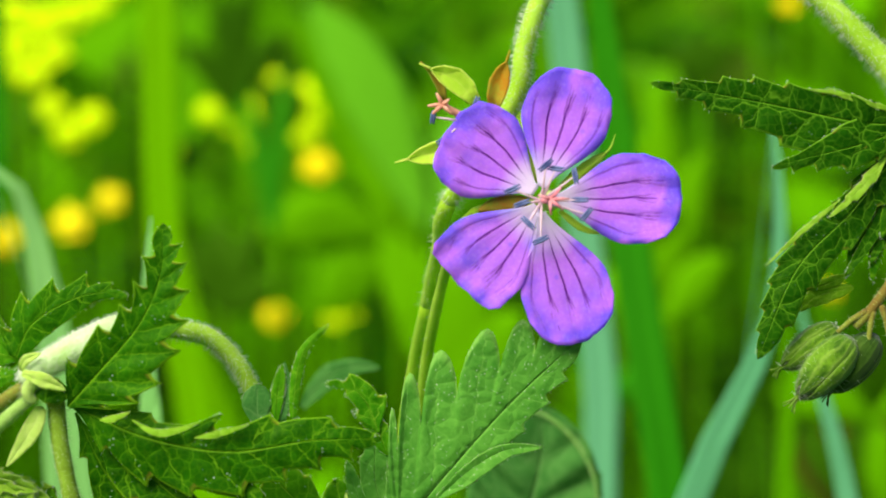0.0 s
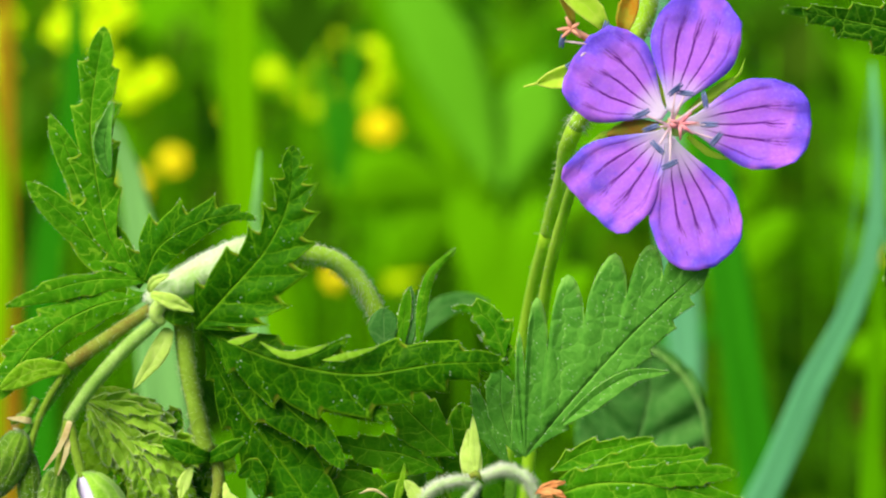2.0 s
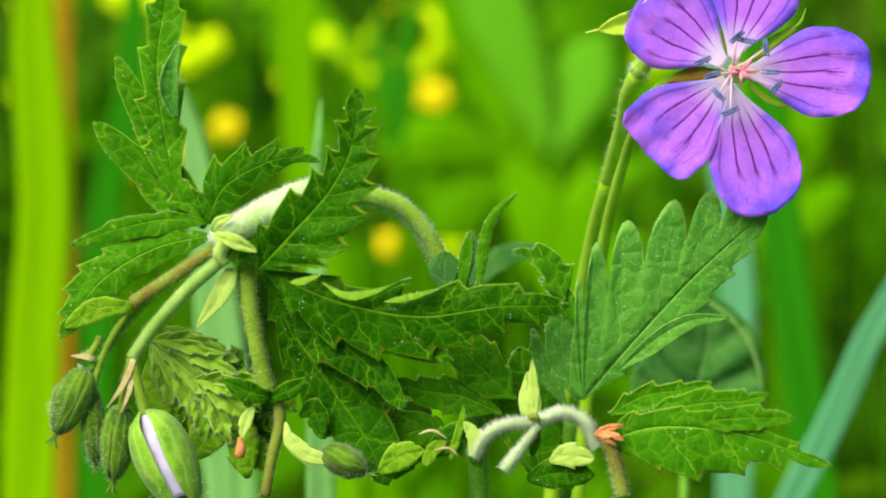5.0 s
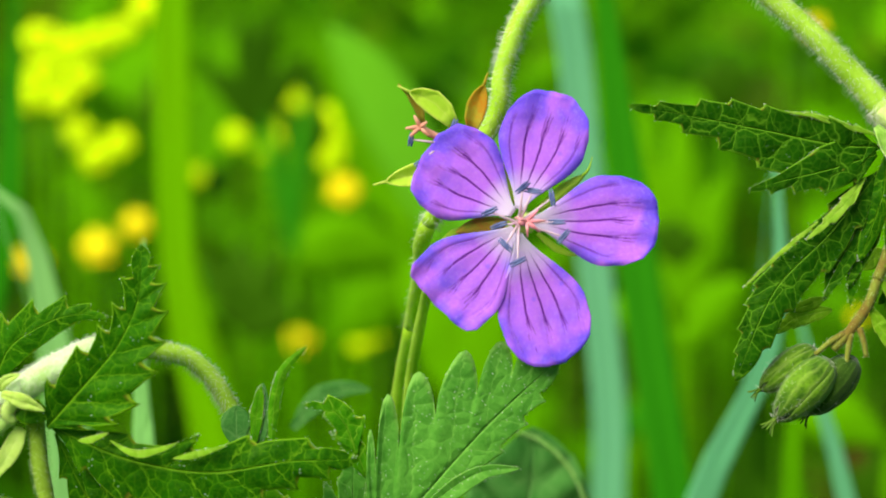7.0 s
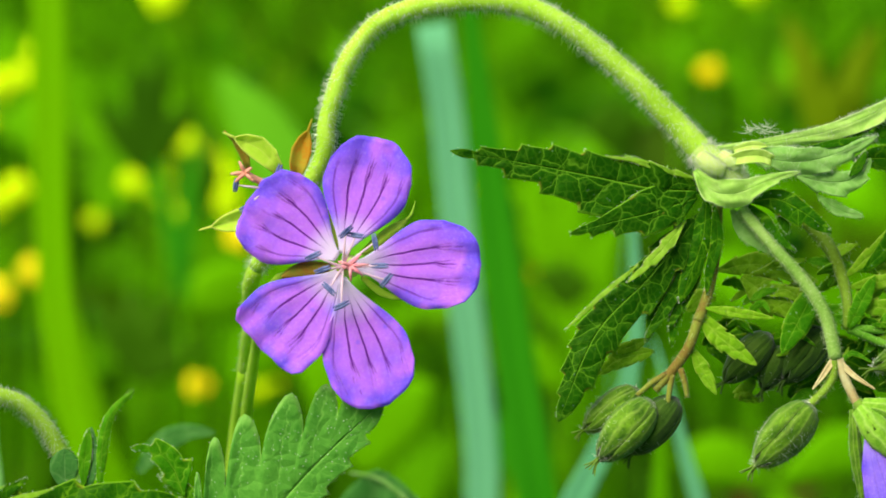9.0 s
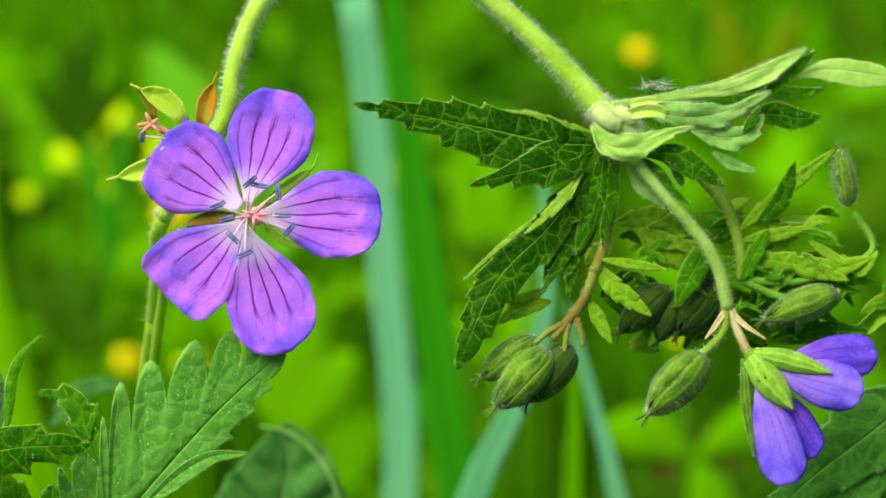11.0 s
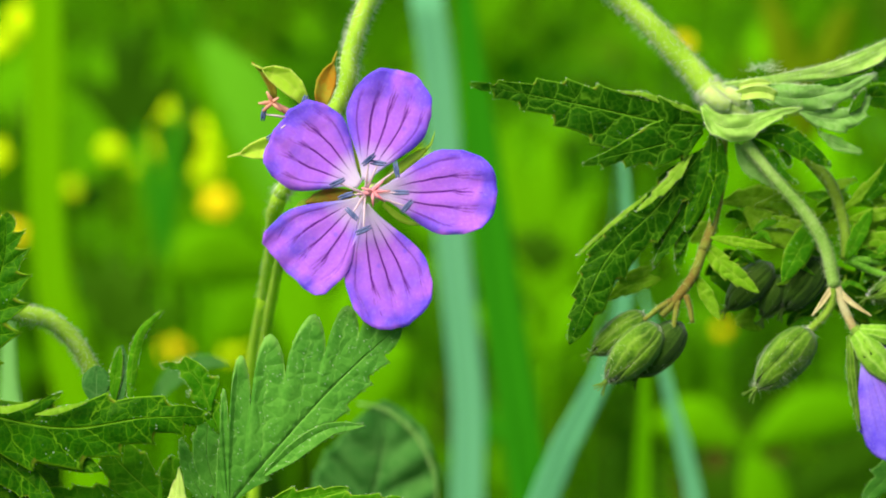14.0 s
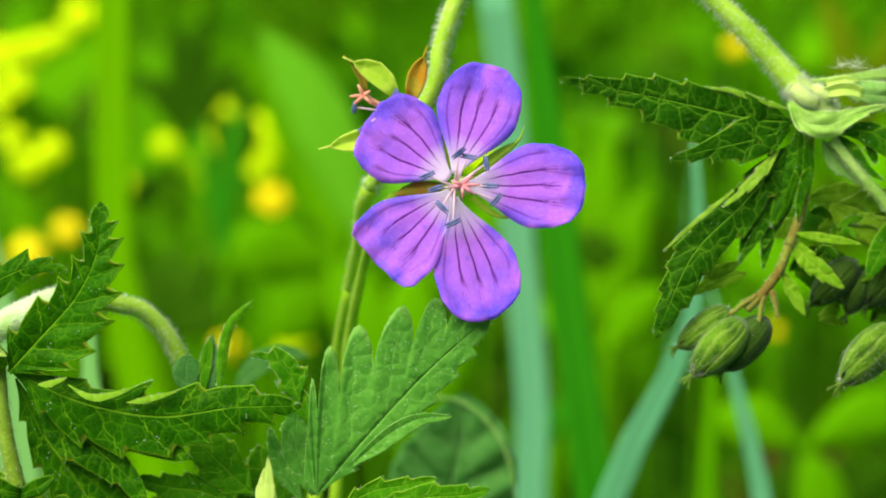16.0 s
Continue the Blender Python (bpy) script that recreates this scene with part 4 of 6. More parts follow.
tagged(part("down", bm, HAIR_WHITE, nodding), "wisp of white down", "", "", "stuff")

# drooping stalks and buds
stem(nodding, STEM_RED, [(645, 122, 118), (640, 18, 116), (625, -54, 112), (607, -101, 108)], [10, 9, 9, 10], 90, name="flower_stalk", length=9)
stem(nodding, STEM_RED, [(607, -101, 108), (589, -148, 104), (555, -194, 100), (529, -222, 98)], [9, 9, 9, 7], 60, name="flower_stalk", length=9)
leaf(nodding, LEAF_FUZZ, [([(620, -77, 100), (673, -86, 96), (741, -96, 92)], 10, dict(teeth=3, depth=0.3)), ([(613, -86, 110), (643, -127, 105), (710, -179, 100)], 20, dict(teeth=4, depth=0.35)), ([(597, -148, 108), (617, -189, 106), (638, -230, 104)], 14, dict(teeth=3))], name="bract")
for pts in ([(549, -194, 98), (523, -209, 94), (497, -230, 90)], [(560, -194, 98), (555, -220, 94), (551, -251, 92)], [(575, -184, 98), (582, -209, 94), (586, -235, 92)]):
    stem(nodding, STEM_RED, pts, [6, 5, 4], 20, name="bud_stalk", length=8, n=8)
bud(nodding, BUD, (501, -220, 118), (403, -292, 112), 33, seed=1)
bud(nodding, BUD, (524, -240, 90), (428, -343, 82), 42, "green ribbed hairy bud", seed=2, fuzz=200)
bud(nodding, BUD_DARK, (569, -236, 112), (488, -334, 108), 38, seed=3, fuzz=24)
leaf(nodding, LEAF_FUZZ, [([(531, -153, 130), (468, -168, 126), (432, -194, 122)], 18, dict(teeth=4)), ([(521, -132, 130), (479, -148, 126), (447, -153, 122)], 12, dict(teeth=3))], name="bract")
stem(nodding, STEM_GREY, [(684, 99, 100), (735, 36, 92), (791, -29, 84), (829, -91, 78), (847, -168, 74)], [10, 10, 11, 12, 12], 420, "pale green downy flower stalk", name="flower_stalk", length=9)
for pts in ([(849, -168, 72), (872, -194, 66), (912, -221, 60)], [(842, -168, 70), (825, -194, 66), (804, -221, 62)], [(848, -168, 80), (860, -197, 78), (870, -232, 76)]):
    bm = bmesh.new()
    lobe(bm, pts, 5.5, teeth=1, depth=0.02, belly=0.25, cup=0.2, stalk=0.9)
    part("bract", bm, STEM_PINK, nodding, thick=3.0)
stem(nodding, STEM_BROWN, [(845, -168, 74), (836, -209, 74), (797, -253, 74)], [9, 8, 7], 90, name="bud_stalk", length=9, n=12)
bud(nodding, BUD, (805, -249, 74), (703, -355, 66), 44, "green ribbed hairy bud", seed=4, fuzz=260)
stem(nodding, STEM_PINK, [(851, -168, 74), (865, -209, 74), (886, -253, 72)], [9, 8, 8], 60, name="flower_stalk", length=9, n=12)

# the hanging half-open flower
bm = bmesh.new()
tube(bm, [(882, -242, 72), (896, -263, 70), (910, -292, 70)], [9, 22, 26], n=8, seg=12)
bell = part("hanging_flower", bm, BUD, nodding, "half-open blue-violet flower hanging with green sepals")
petal(bell, PETAL_FAR, (897, -281, 62), (957, -483, 56), 44, cup=-0.5, seed=6)
petal(bell, PETAL_FAR, (918, -276, 64), (1087, -320, 50), 44, cup=-0.4, seed=7)
petal(bell, PETAL_DEEP, (918, -292, 84), (1003, -437, 84), 38, cup=-0.4, seed=8)
petal(bell, PETAL_DEEP, (932, -264, 92), (1119, -251, 90), 40, cup=-0.3, seed=9)
petal(bell, PETAL_DEEP, (906, -292, 90), (926, -448, 90), 30, cup=-0.4, seed=10)
for pts, half, mat in (([(883, -250, 52), (913, -291, 44), (960, -347, 46)], 27, BUD_LIGHT), ([(888, -248, 56), (946, -258, 48), (1030, -283, 46)], 19, BUD_LIGHT), ([(876, -255, 64), (880, -333, 64), (893, -430, 64)], 11, BUD)):
    bm = bmesh.new()
    tufts = lobe(bm, pts, half, teeth=1, depth=0.02, belly=0.42, cup=-0.45, stalk=0.6, ripple=0.03, fringe=90)
    fuzz_edge(bell, tufts)
    part("sepal", bm, mat, bell, thick=2.5)

# the tangle of young bracts and buds behind
stem(nodding, STEM_BROWN, [(809, 78, 190), (857, 20, 190), (881, -54, 190), (885, -117, 190)], [12, 12, 10, 9], 120, name="flower_stalk", length=10)
leaf(nodding, LEAF_FUZZ, [([(882, -22, 185), (955, 40, 180), (1055, 124, 175)], 17, dict(teeth=4, depth=0.4)), ([(888, -43, 190), (946, -33, 188), (1009, -20, 186)], 14, dict(teeth=3, depth=0.3)),
                          ([(893, -75, 190), (978, -86, 188), (1083, -117, 186)], 22, dict(teeth=5, depth=0.4)), ([(694, -22, 200), (757, -64, 200), (842, -75, 200)], 34, dict(teeth=5, depth=0.4)),
                          ([(653, -11, 210), (727, -1, 210), (833, -33, 210)], 24, dict(teeth=5, depth=0.4)), ([(988, -75, 190), (1052, -96, 190), (1126, -75, 190)], 20, dict(teeth=3)),
                          ([(1010, -43, 190), (1041, -65, 190), (1090, -92, 190)], 10, dict(teeth=3))], "downy young bracts", name="bract")
leaf(nodding, LEAF_DARK, [([(913, -12, 182), (955, 30, 178), (982, 101, 174)], 18, dict(teeth=3, depth=0.4)), ([(905, -128, 200), (990, -128, 200), (1106, -138, 200)], 26, dict(teeth=4)),
                          ([(939, -228, 215), (1024, -212, 215), (1130, -212, 215)], 24, dict(teeth=4)), ([(844, -128, 220), (813, -180, 220), (760, -212, 220)], 32, dict(teeth=3))], name="bract")
leaf(nodding, LEAF_MID, [([(826, -38, 170), (796, -96, 165), (761, -161, 160)], 26, dict(teeth=3, depth=0.2)), ([(884, -117, 180), (905, -75, 180), (932, -23, 178)], 18, dict(teeth=3))], name="bract")
bud(nodding, BUD, (1059, -138, 170), (924, -190, 165), 36, seed=6, fuzz=160)
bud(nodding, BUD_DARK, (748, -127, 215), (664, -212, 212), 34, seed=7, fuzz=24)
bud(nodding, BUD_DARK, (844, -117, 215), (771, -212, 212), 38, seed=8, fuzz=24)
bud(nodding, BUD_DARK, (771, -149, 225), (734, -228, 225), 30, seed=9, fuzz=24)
bud(nodding, BUD, (1085, 20, 200), (1069, 125, 196), 24, seed=10)
stem(nodding, STEM_GREEN, [(885, -117, 190), (967, -149, 188), (1065, -140, 175)], [8, 7, 7], 60, name="bud_stalk", length=9)
stem(nodding, STEM_GREEN, [(885, -117, 190), (1000, -117, 195), (1127, -65, 200), (1096, 9, 200)], [8, 7, 7, 6], 60, name="bud_stalk", length=9)
for k in range(44):
    rnd = random.Random(k)
    a = Vector((900 + 6.2 * k - 200 * (k % 3 == 0), -92 - (k * 37) % 130, 178 + (k * 13) % 50))
    bm = bmesh.new()
    lobe(bm, [a, a + Vector((rnd.uniform(10, 30), rnd.uniform(-5, 30), 0)), a + Vector((rnd.uniform(30, 60), rnd.uniform(-10, 50), -6))], rnd.uniform(5, 12), teeth=3, depth=0.35, ripple=0.15, tilt=rnd.uniform(-40, 40))
    part("bract", bm, rnd.choice((LEAF_FUZZ, LEAF_MID, LEAF_MID, LEAF_DARK)), nodding, thick=2.0)
rnd = random.Random(51)
for k in range(46):
    a = Vector((rnd.uniform(650, 1020), rnd.uniform(-120, 5), rnd.uniform(185, 235)))
    b = a + Vector((rnd.uniform(25, 75), rnd.uniform(-35, 40), rnd.uniform(-8, 8)))
    bm = bmesh.new()
    tufts = lobe(bm, [a, a.lerp(b, 0.5) + Vector((0, rnd.uniform(-6, 14), 0)), b], rnd.uniform(5, 13), teeth=rnd.choice((3, 4, 5)), depth=0.4, seed=k, tilt=rnd.uniform(-45, 45), ripple=0.2, fringe=24)
    fuzz_edge(part("bract", bm, (LEAF_FUZZ, LEAF_MID, LEAF_MID, LEAF_FUZZ)[k % 4], nodding, thick=2.0), tufts)
leaf(nodding, LEAF_DARK, [([(635, -149, 245), (752, -170, 245), (869, -170, 245)], 46, dict(teeth=5, depth=0.3)), ([(816, -128, 250), (923, -192, 250), (1029, -213, 250)], 44, dict(teeth=5, depth=0.3))], name="bract")
rnd = random.Random(12)
for k in range(26):
    a = Vector((rnd.uniform(620, 1060), rnd.uniform(-250, -60), rnd.uniform(235, 330)))
    b = a + Vector((rnd.uniform(-70, 70), rnd.uniform(-70, 40), rnd.uniform(-10, 10)))
    bm = bmesh.new()
    lobe(bm, [a, a.lerp(b, 0.5) + Vector((0, 12, 0)), b], rnd.uniform(12, 34), teeth=rnd.choice((3, 4, 5)), depth=0.4, seed=k, tilt=rnd.uniform(-40, 40))
    part("bract", bm, (LEAF_DARK, LEAF_DARK, LEAF_DARK, LEAF_FUZZ, LEAF_MID)[k % 5], nodding, thick=2.0)
foliage(nodding, LEAF_DUSTY, [([(1264, -298, 250), (1134, -399, 243), (1016, -488, 239), (920, -578, 236)], [10, 50, 70, 66, 50, 30, 0], [10, 54, 76, 72, 52, 30, 0], dict(teeth=(7, 7), bite=(0.1, 0.12), quilt=0.1)),
          ([(1179, -426, 256), (1093, -521, 250), (1028, -606, 246)], [10, 40, 50, 34, 0], [10, 40, 46, 30, 0], dict(teeth=(4, 4), bite=(0.12, 0.12)))], "bluish-green lower leaf with fine teeth")

# ---- the shoot bent over beside it ----
bent = thing("geranium_shoot", foot(-420, 200), "wild geranium shoot bent over under dark toothed leaves and hairy buds", "wildflower", GROUP)
BOW = [root(-420, 200), (-430, -2600, 180), (-434, -1128, 175), (-443, -782, 160), (-453, -589, 146), (-471, -457, 130), (-511, -347, 110), (-546, -279, 95), (-590, -235, 80), (-639, -220, 65), (-688, -210, 50), (-737, -214, -5), (-803, -245, -36), (-886, -287, -34)]
stem(bent, STEM_GREEN, BOW[:7], even(BOW[:7], [18, 17, 16, 16, 16, 16, 15]), 200, name="lower_stem", n=36)
stem(bent, STEM_LIGHT, BOW[6:11], even(BOW[6:11], [15, 16, 16, 17, 19]), 500, name="bowed_stalk", n=24, length=12, fuzz_mat=HAIR_WHITE)
stem(bent, STEM_PALE, BOW[10:] + [(-901, -301, -26)], even(BOW[10:] + [(-901, -301, -26)], [20, 25, 27, 18, 9]), 1700, "white downy bowed stalk", name="bowed_stalk", n=24, length=11, fuzz_mat=HAIR_WHITE)
leaf(bent, STIPULE, [([(-897, -286, -66), (-865, -297, -72), (-824, -315, -66)], 13, dict(teeth=2, depth=0.2, stalk=0.6, ripple=0.2)), ([(-902, -283, -52), (-891, -265, -64), (-866, -253, -66)], 9, dict(teeth=2, depth=0.2, stalk=0.6, ripple=0.2))], name="stipule")
stem(bent, STEM_NODE, [(-859, -287, -40), (-881, -302, -44), (-891, -322, -40), (-878, -336, -34)], [8, 12, 12, 9], 100, name="node", n=12, length=9)
foliage(bent, LEAF_MID, [([(-915, -269, -6), (-969, -203, -9), (-993, -106, -12), (-1005, 11, -13), (-982, 169, -10)], [8, 24, 34, 37, 38, 33, 30, 28, 0], [6, 16, 26, 38, 46, 48, 46, 32, 0], dict(teeth=(6, 6), bite=(0.34, 0.24), fold=0.1)),
          ([(-971, -203, 6), (-1026, -86, -6), (-1076, 19, -12)], [10, 26, 27, 25, 20, 0], [14, 26, 26, 22, 15, 0], dict(teeth=(2, 2), bite=(0.05, 0.05), fold=0.1)),
          ([(-916, -270, 8), (-1007, -194, -1), (-1069, -140, -8), (-1115, -96, -12)], [16, 34, 42, 32, 26, 19, 0], [14, 34, 48, 34, 26, 20, 0], dict(teeth=(2, 2), bite=(0.06, 0.08)))], "upright deeply cut green leaf")
foliage(bent, LEAF_DUSTY, [([(-970, -89, -40), (-977, -38, -45), (-973, 1, -45), (-964, 41, -40)], [4, 14, 19, 17, 9, 0], [3, 10, 12, 10, 6, 0], dict(teeth=(2, 1), bite=(0.05, 0.0), curl=0.3, fringe=60))], "folded lobe of the upright leaf")
foliage(bent, LEAF_DARK, [([(-913, -263, -20), (-886, -207, -25), (-818, -165, -30), (-764, -153, -31), (-720, -161, -32)], [34, 46, 50, 47, 38, 29, 16, 0], [10, 28, 32, 32, 27, 18, 8, 0], dict(teeth=(6, 3), bite=(0.34, 0.06), fold=-0.1))], "dark toothed leaf lobe")
foliage(bent, LEAF_DARK, [([(-823, -345, -40), (-761, -278, -60), (-698, -205, -71), (-662, -123, -74), (-657, -34, -70)], [8, 48, 56, 50, 44, 38, 34, 26, 0], [12, 56, 84, 86, 76, 62, 46, 32, 0], dict(teeth=(6, 9), bite=(0.36, 0.26), fold=0.12, slant=0.8, fringe=90))], "dark folded leaf standing up")
leaf(bent, LEAF_DARK, [([(-885, -299, -34), (-855, -316, -46), (-819, -327, -40)], 24, dict(teeth=2, depth=0.1, stalk=0.8))], name="stipule")
foliage(bent, LEAF_MID, [([(-903, -267, -6), (-989, -263, -19), (-1076, -283, -27), (-1149, -310, -30)], [6, 16, 24, 28, 22, 13, 0], [5, 11, 14, 18, 17, 11, 0], dict(teeth=(2, 3), bite=(0.2, 0.34))),
          ([(-898, -288, -10), (-1003, -312, -23), (-1100, -374, -32), (-1164, -470, -36)], [6, 20, 30, 34, 36, 34, 22, 0], [6, 18, 28, 38, 42, 44, 28, 0], dict(teeth=(5, 8), bite=(0.12, 0.26), fold=-0.15, fringe=110))], "broad toothed leaf")
foliage(bent, LEAF_DARK, [([(-815, -346, -24), (-690, -398, -44), (-548, -422, -55), (-413, -404, -58), (-291, -401, -52)], [6, 30, 40, 42, 46, 52, 46, 28, 0], [10, 48, 74, 80, 76, 64, 50, 32, 0], dict(teeth=(5, 8), bite=(0.22, 0.2), fold=-0.12, quilt=0.09, fringe=130)),
          ([(-690, -414, -40), (-621, -390, -50), (-560, -357, -56)], [2, 5, 7, 5, 0], [6, 17, 19, 12, 0], dict(teeth=(2, 2), bite=(0.06, 0.06))),
          ([(-766, -397, 0), (-677, -474, -16), (-610, -531, -27), (-569, -586, -34)], [8, 28, 34, 32, 26, 17, 0], [20, 50, 56, 46, 32, 22, 0], dict(teeth=(2, 3), bite=(0.1, 0.12), fold=-0.1)),
          ([(-695, -415, -30), (-573, -464, -40), (-488, -500, -46)], [10, 24, 26, 20, 0], [14, 34, 34, 22, 0], dict(teeth=(2, 2), bite=(0.08, 0.12)))], "long dark green toothed leaf")
foliage(bent, LEAF_RIM, [([(-767, -367, -60), (-739, -361, -66), (-715, -353, -66)], [2, 4, 4, 3, 0], [3, 8, 8, 5, 0], dict(teeth=(2, 2), bite=(0.2, 0.2), fringe=20)),
          ([(-712, -366, -68), (-673, -385, -71), (-630, -381, -72), (-596, -369, -72)], [1, 3, 4, 3, 0], [2, 7, 10, 6, 0], dict(teeth=(2, 2), bite=(0.1, 0.1), fringe=30)),
          ([(-606, -397, -68), (-565, -387, -70), (-514, -375, -70)], [1, 3, 3, 2, 0], [2, 8, 9, 5, 0], dict(teeth=(2, 2), bite=(0.1, 0.1), fringe=30))], "pale turned-up rim of the long leaf")
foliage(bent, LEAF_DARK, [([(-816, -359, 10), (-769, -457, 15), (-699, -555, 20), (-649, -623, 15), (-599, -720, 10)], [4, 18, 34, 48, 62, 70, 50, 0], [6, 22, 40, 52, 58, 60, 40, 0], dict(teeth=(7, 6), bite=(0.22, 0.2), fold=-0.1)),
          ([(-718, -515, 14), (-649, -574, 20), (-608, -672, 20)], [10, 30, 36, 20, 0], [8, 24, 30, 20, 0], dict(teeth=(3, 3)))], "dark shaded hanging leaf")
leaf(bent, STIPULE, [([(-870, -346, -20), (-890, -390, -26), (-930, -448, -26)], 17, dict(teeth=2, depth=0.1, stalk=0.6, belly=0.3))], "yellow-green pointed stipule", name="stipule")
stem(bent, STEM_RED, [(-902, -312, -20), (-959, -352, -30), (-1041, -408, -36)], [10, 12, 12], 130, "reddish downy stalk", name="flower_stalk", length=8)
stem(bent, STEM_GREY, [(-880, -324, -24), (-938, -375, -38), (-1000, -444, -44), (-1040, -503, -44)], [11, 12, 11, 11], 200, name="flower_stalk", length=8)
stem(bent, STEM_BROWN, [(-850, -322, 0), (-842, -405, -4), (-825, -493, -6), (-809, -557, -6)], [16, 15, 14, 16], 300, "brownish green downy stalk", name="flower_stalk", length=9)
stem(bent, STEM_RED, [(-794, -557, 0), (-788, -611, 0), (-800, -670, 0), (-812, -739, 0)], [11, 10, 9, 9], 60, name="flower_stalk", length=9)
stem(bent, STEM_GREEN, [(-903, -317, -10), (-990, -377, -16), (-1038, -426, -20), (-1076, -476, -24), (-1117, -527, -26)], [7, 7, 7, 6, 6], 100, name="bud_stalk", length=8)
for pts, r in (([(-1040, -411, -34), (-1075, -465, -32), (-1097, -515, -30), (-1108, -559, -30)], 6), ([(-1040, -503, -44), (-1049, -543, -40), (-1059, -597, -38)], 8), ([(-1038, -503, -46), (-1027, -551, -50), (-1012, -609, -52)], 9), ([(-1095, -466, -30), (-1113, -495, -30), (-1140, -505, -30)], 7)):
    stem(bent, STEM_BROWN, pts, [r, r, r * 0.9], 50, name="bud_stalk", length=8, n=14)
for pts in ([(-1035, -502, -54), (-1049, -541, -58), (-1080, -586, -56)], [(-1037, -512, -52), (-1040, -551, -56), (-1056, -595, -54)], [(-1103, -504, -40), (-1124, -500, -42), (-1144, -499, -40)]):
    bm = bmesh.new()
    lobe(bm, pts, 5.5, teeth=1, depth=0.02, belly=0.25, stalk=0.9)
    part("bract", bm, STEM_PINK, bent, thick=3.0)
leaf(bent, LEAF_FUZZ, [([(-1035, -415, -40), (-1093, -416, -46), (-1156, -450, -44)], 21, dict(teeth=2, depth=0.1, stalk=0.5, belly=0.5))], name="bract")
bud(bent, BUD, (-1120, -520, -30), (-1170, -635, -34), 36, "green hairy bud with a reddish bristle", seed=11, fuzz=220)
bud(bent, BUD, (-1114, -553, -16), (-1105, -692, -16), 22, seed=12)
bud(bent, BUD, (-1060, -583, -24), (-1072, -716, -24), 34, seed=13, fuzz=160)
# a bud about to open, with violet showing between its sepals
bm = bmesh.new()
tube(bm, [(-1017, -596, -50), (-1001, -624, -52), (-973, -677, -54), (-951, -735, -54)], [8, 36, 43, 34], n=14, seg=14)
opening = part("opening_bud", bm, PETAL_PALE, bent, "opening bud with violet petals between hairy sepals")
for turn in (142, 36, 214, 275, 328):
    bm = bmesh.new()
    sepal_on(bm, (-1019, -590, -50), (-933, -769, -54), 47, turn, span=39)
    part("sepal", bm, BUD_LIGHT, opening, thick=2.0)
bm = bmesh.new()
hairs(bm, [(-1017, -596, -50), (-998, -629, -52), (-943, -754, -54)], [20, 46, 46], 260, length=13, width=0.55, seed=3)
tagged(part("hairs", bm, HAIR, opening), "", "", "", "stuff")
leaf(bent, LEAF_FUZZ, [([(-1030, -459, 30), (-965, -487, 26), (-867, -530, 24)], 40, dict(teeth=9, depth=0.3)), ([(-1020, -508, 34), (-994, -557, 30), (-974, -606, 28)], 46, dict(teeth=8, depth=0.3)), ([(-935, -536, 30), (-885, -555, 26), (-825, -559, 24)], 30, dict(teeth=7, depth=0.3)),
                       ([(-943, -684, 20), (-903, -624, 16), (-842, -573, 14)], 36, dict(teeth=8, depth=0.3)), ([(-965, -577, 34), (-925, -606, 30), (-904, -664, 28)], 40, dict(teeth=8, depth=0.3)), ([(-844, -713, 26), (-854, -663, 24), (-845, -604, 22)], 30, dict(teeth=4))],
     "downy wrinkled young leaves", name="bract")
foliage(bent, LEAF_YOUNG, [([(-1016, -471, 14), (-947, -475, 10), (-881, -493, 12)], [4, 12, 19, 20, 13, 0], [4, 12, 19, 20, 13, 0], dict(teeth=(4, 4), bite=(0.22, 0.22), fold=0.55, quilt=0.3, wave=0.5, fringe=90, hair=1.2, down=90)),
          ([(-1017, -471, 17), (-936, -493, 13), (-863, -532, 15)], [4, 12, 19, 20, 13, 0], [4, 12, 19, 20, 13, 0], dict(teeth=(4, 4), bite=(0.22, 0.22), fold=0.55, quilt=0.3, wave=0.5, fringe=90, hair=1.2, down=90)),
          ([(-1017, -471, 20), (-949, -523, 16), (-895, -587, 18)], [4, 12, 19, 20, 13, 0], [4, 12, 19, 20, 13, 0], dict(teeth=(4, 4), bite=(0.22, 0.22), fold=0.55, quilt=0.3, wave=0.5, fringe=90, hair=1.2, down=90)),
          ([(-1018, -471, 23), (-967, -538, 19), (-934, -613, 21)], [4, 12, 19, 20, 13, 0], [4, 12, 19, 20, 13, 0], dict(teeth=(4, 4), bite=(0.22, 0.22), fold=0.55, quilt=0.3, wave=0.5, fringe=90, hair=1.2, down=90)),
          ([(-1018, -471, 26), (-991, -527, 22), (-978, -588, 24)], [4, 12, 19, 20, 13, 0], [4, 12, 19, 20, 13, 0], dict(teeth=(4, 4), bite=(0.22, 0.22), fold=0.55, quilt=0.3, wave=0.5, fringe=90, hair=1.2, down=90)),
          ([(-1018, -472, 29), (-937, -483, 25), (-862, -509, 27)], [4, 12, 19, 20, 13, 0], [4, 12, 19, 20, 13, 0], dict(teeth=(4, 4), bite=(0.22, 0.22), fold=0.55, quilt=0.3, wave=0.5, fringe=90, hair=1.2, down=90))], "pleated downy young leaf unfolding like a fan")
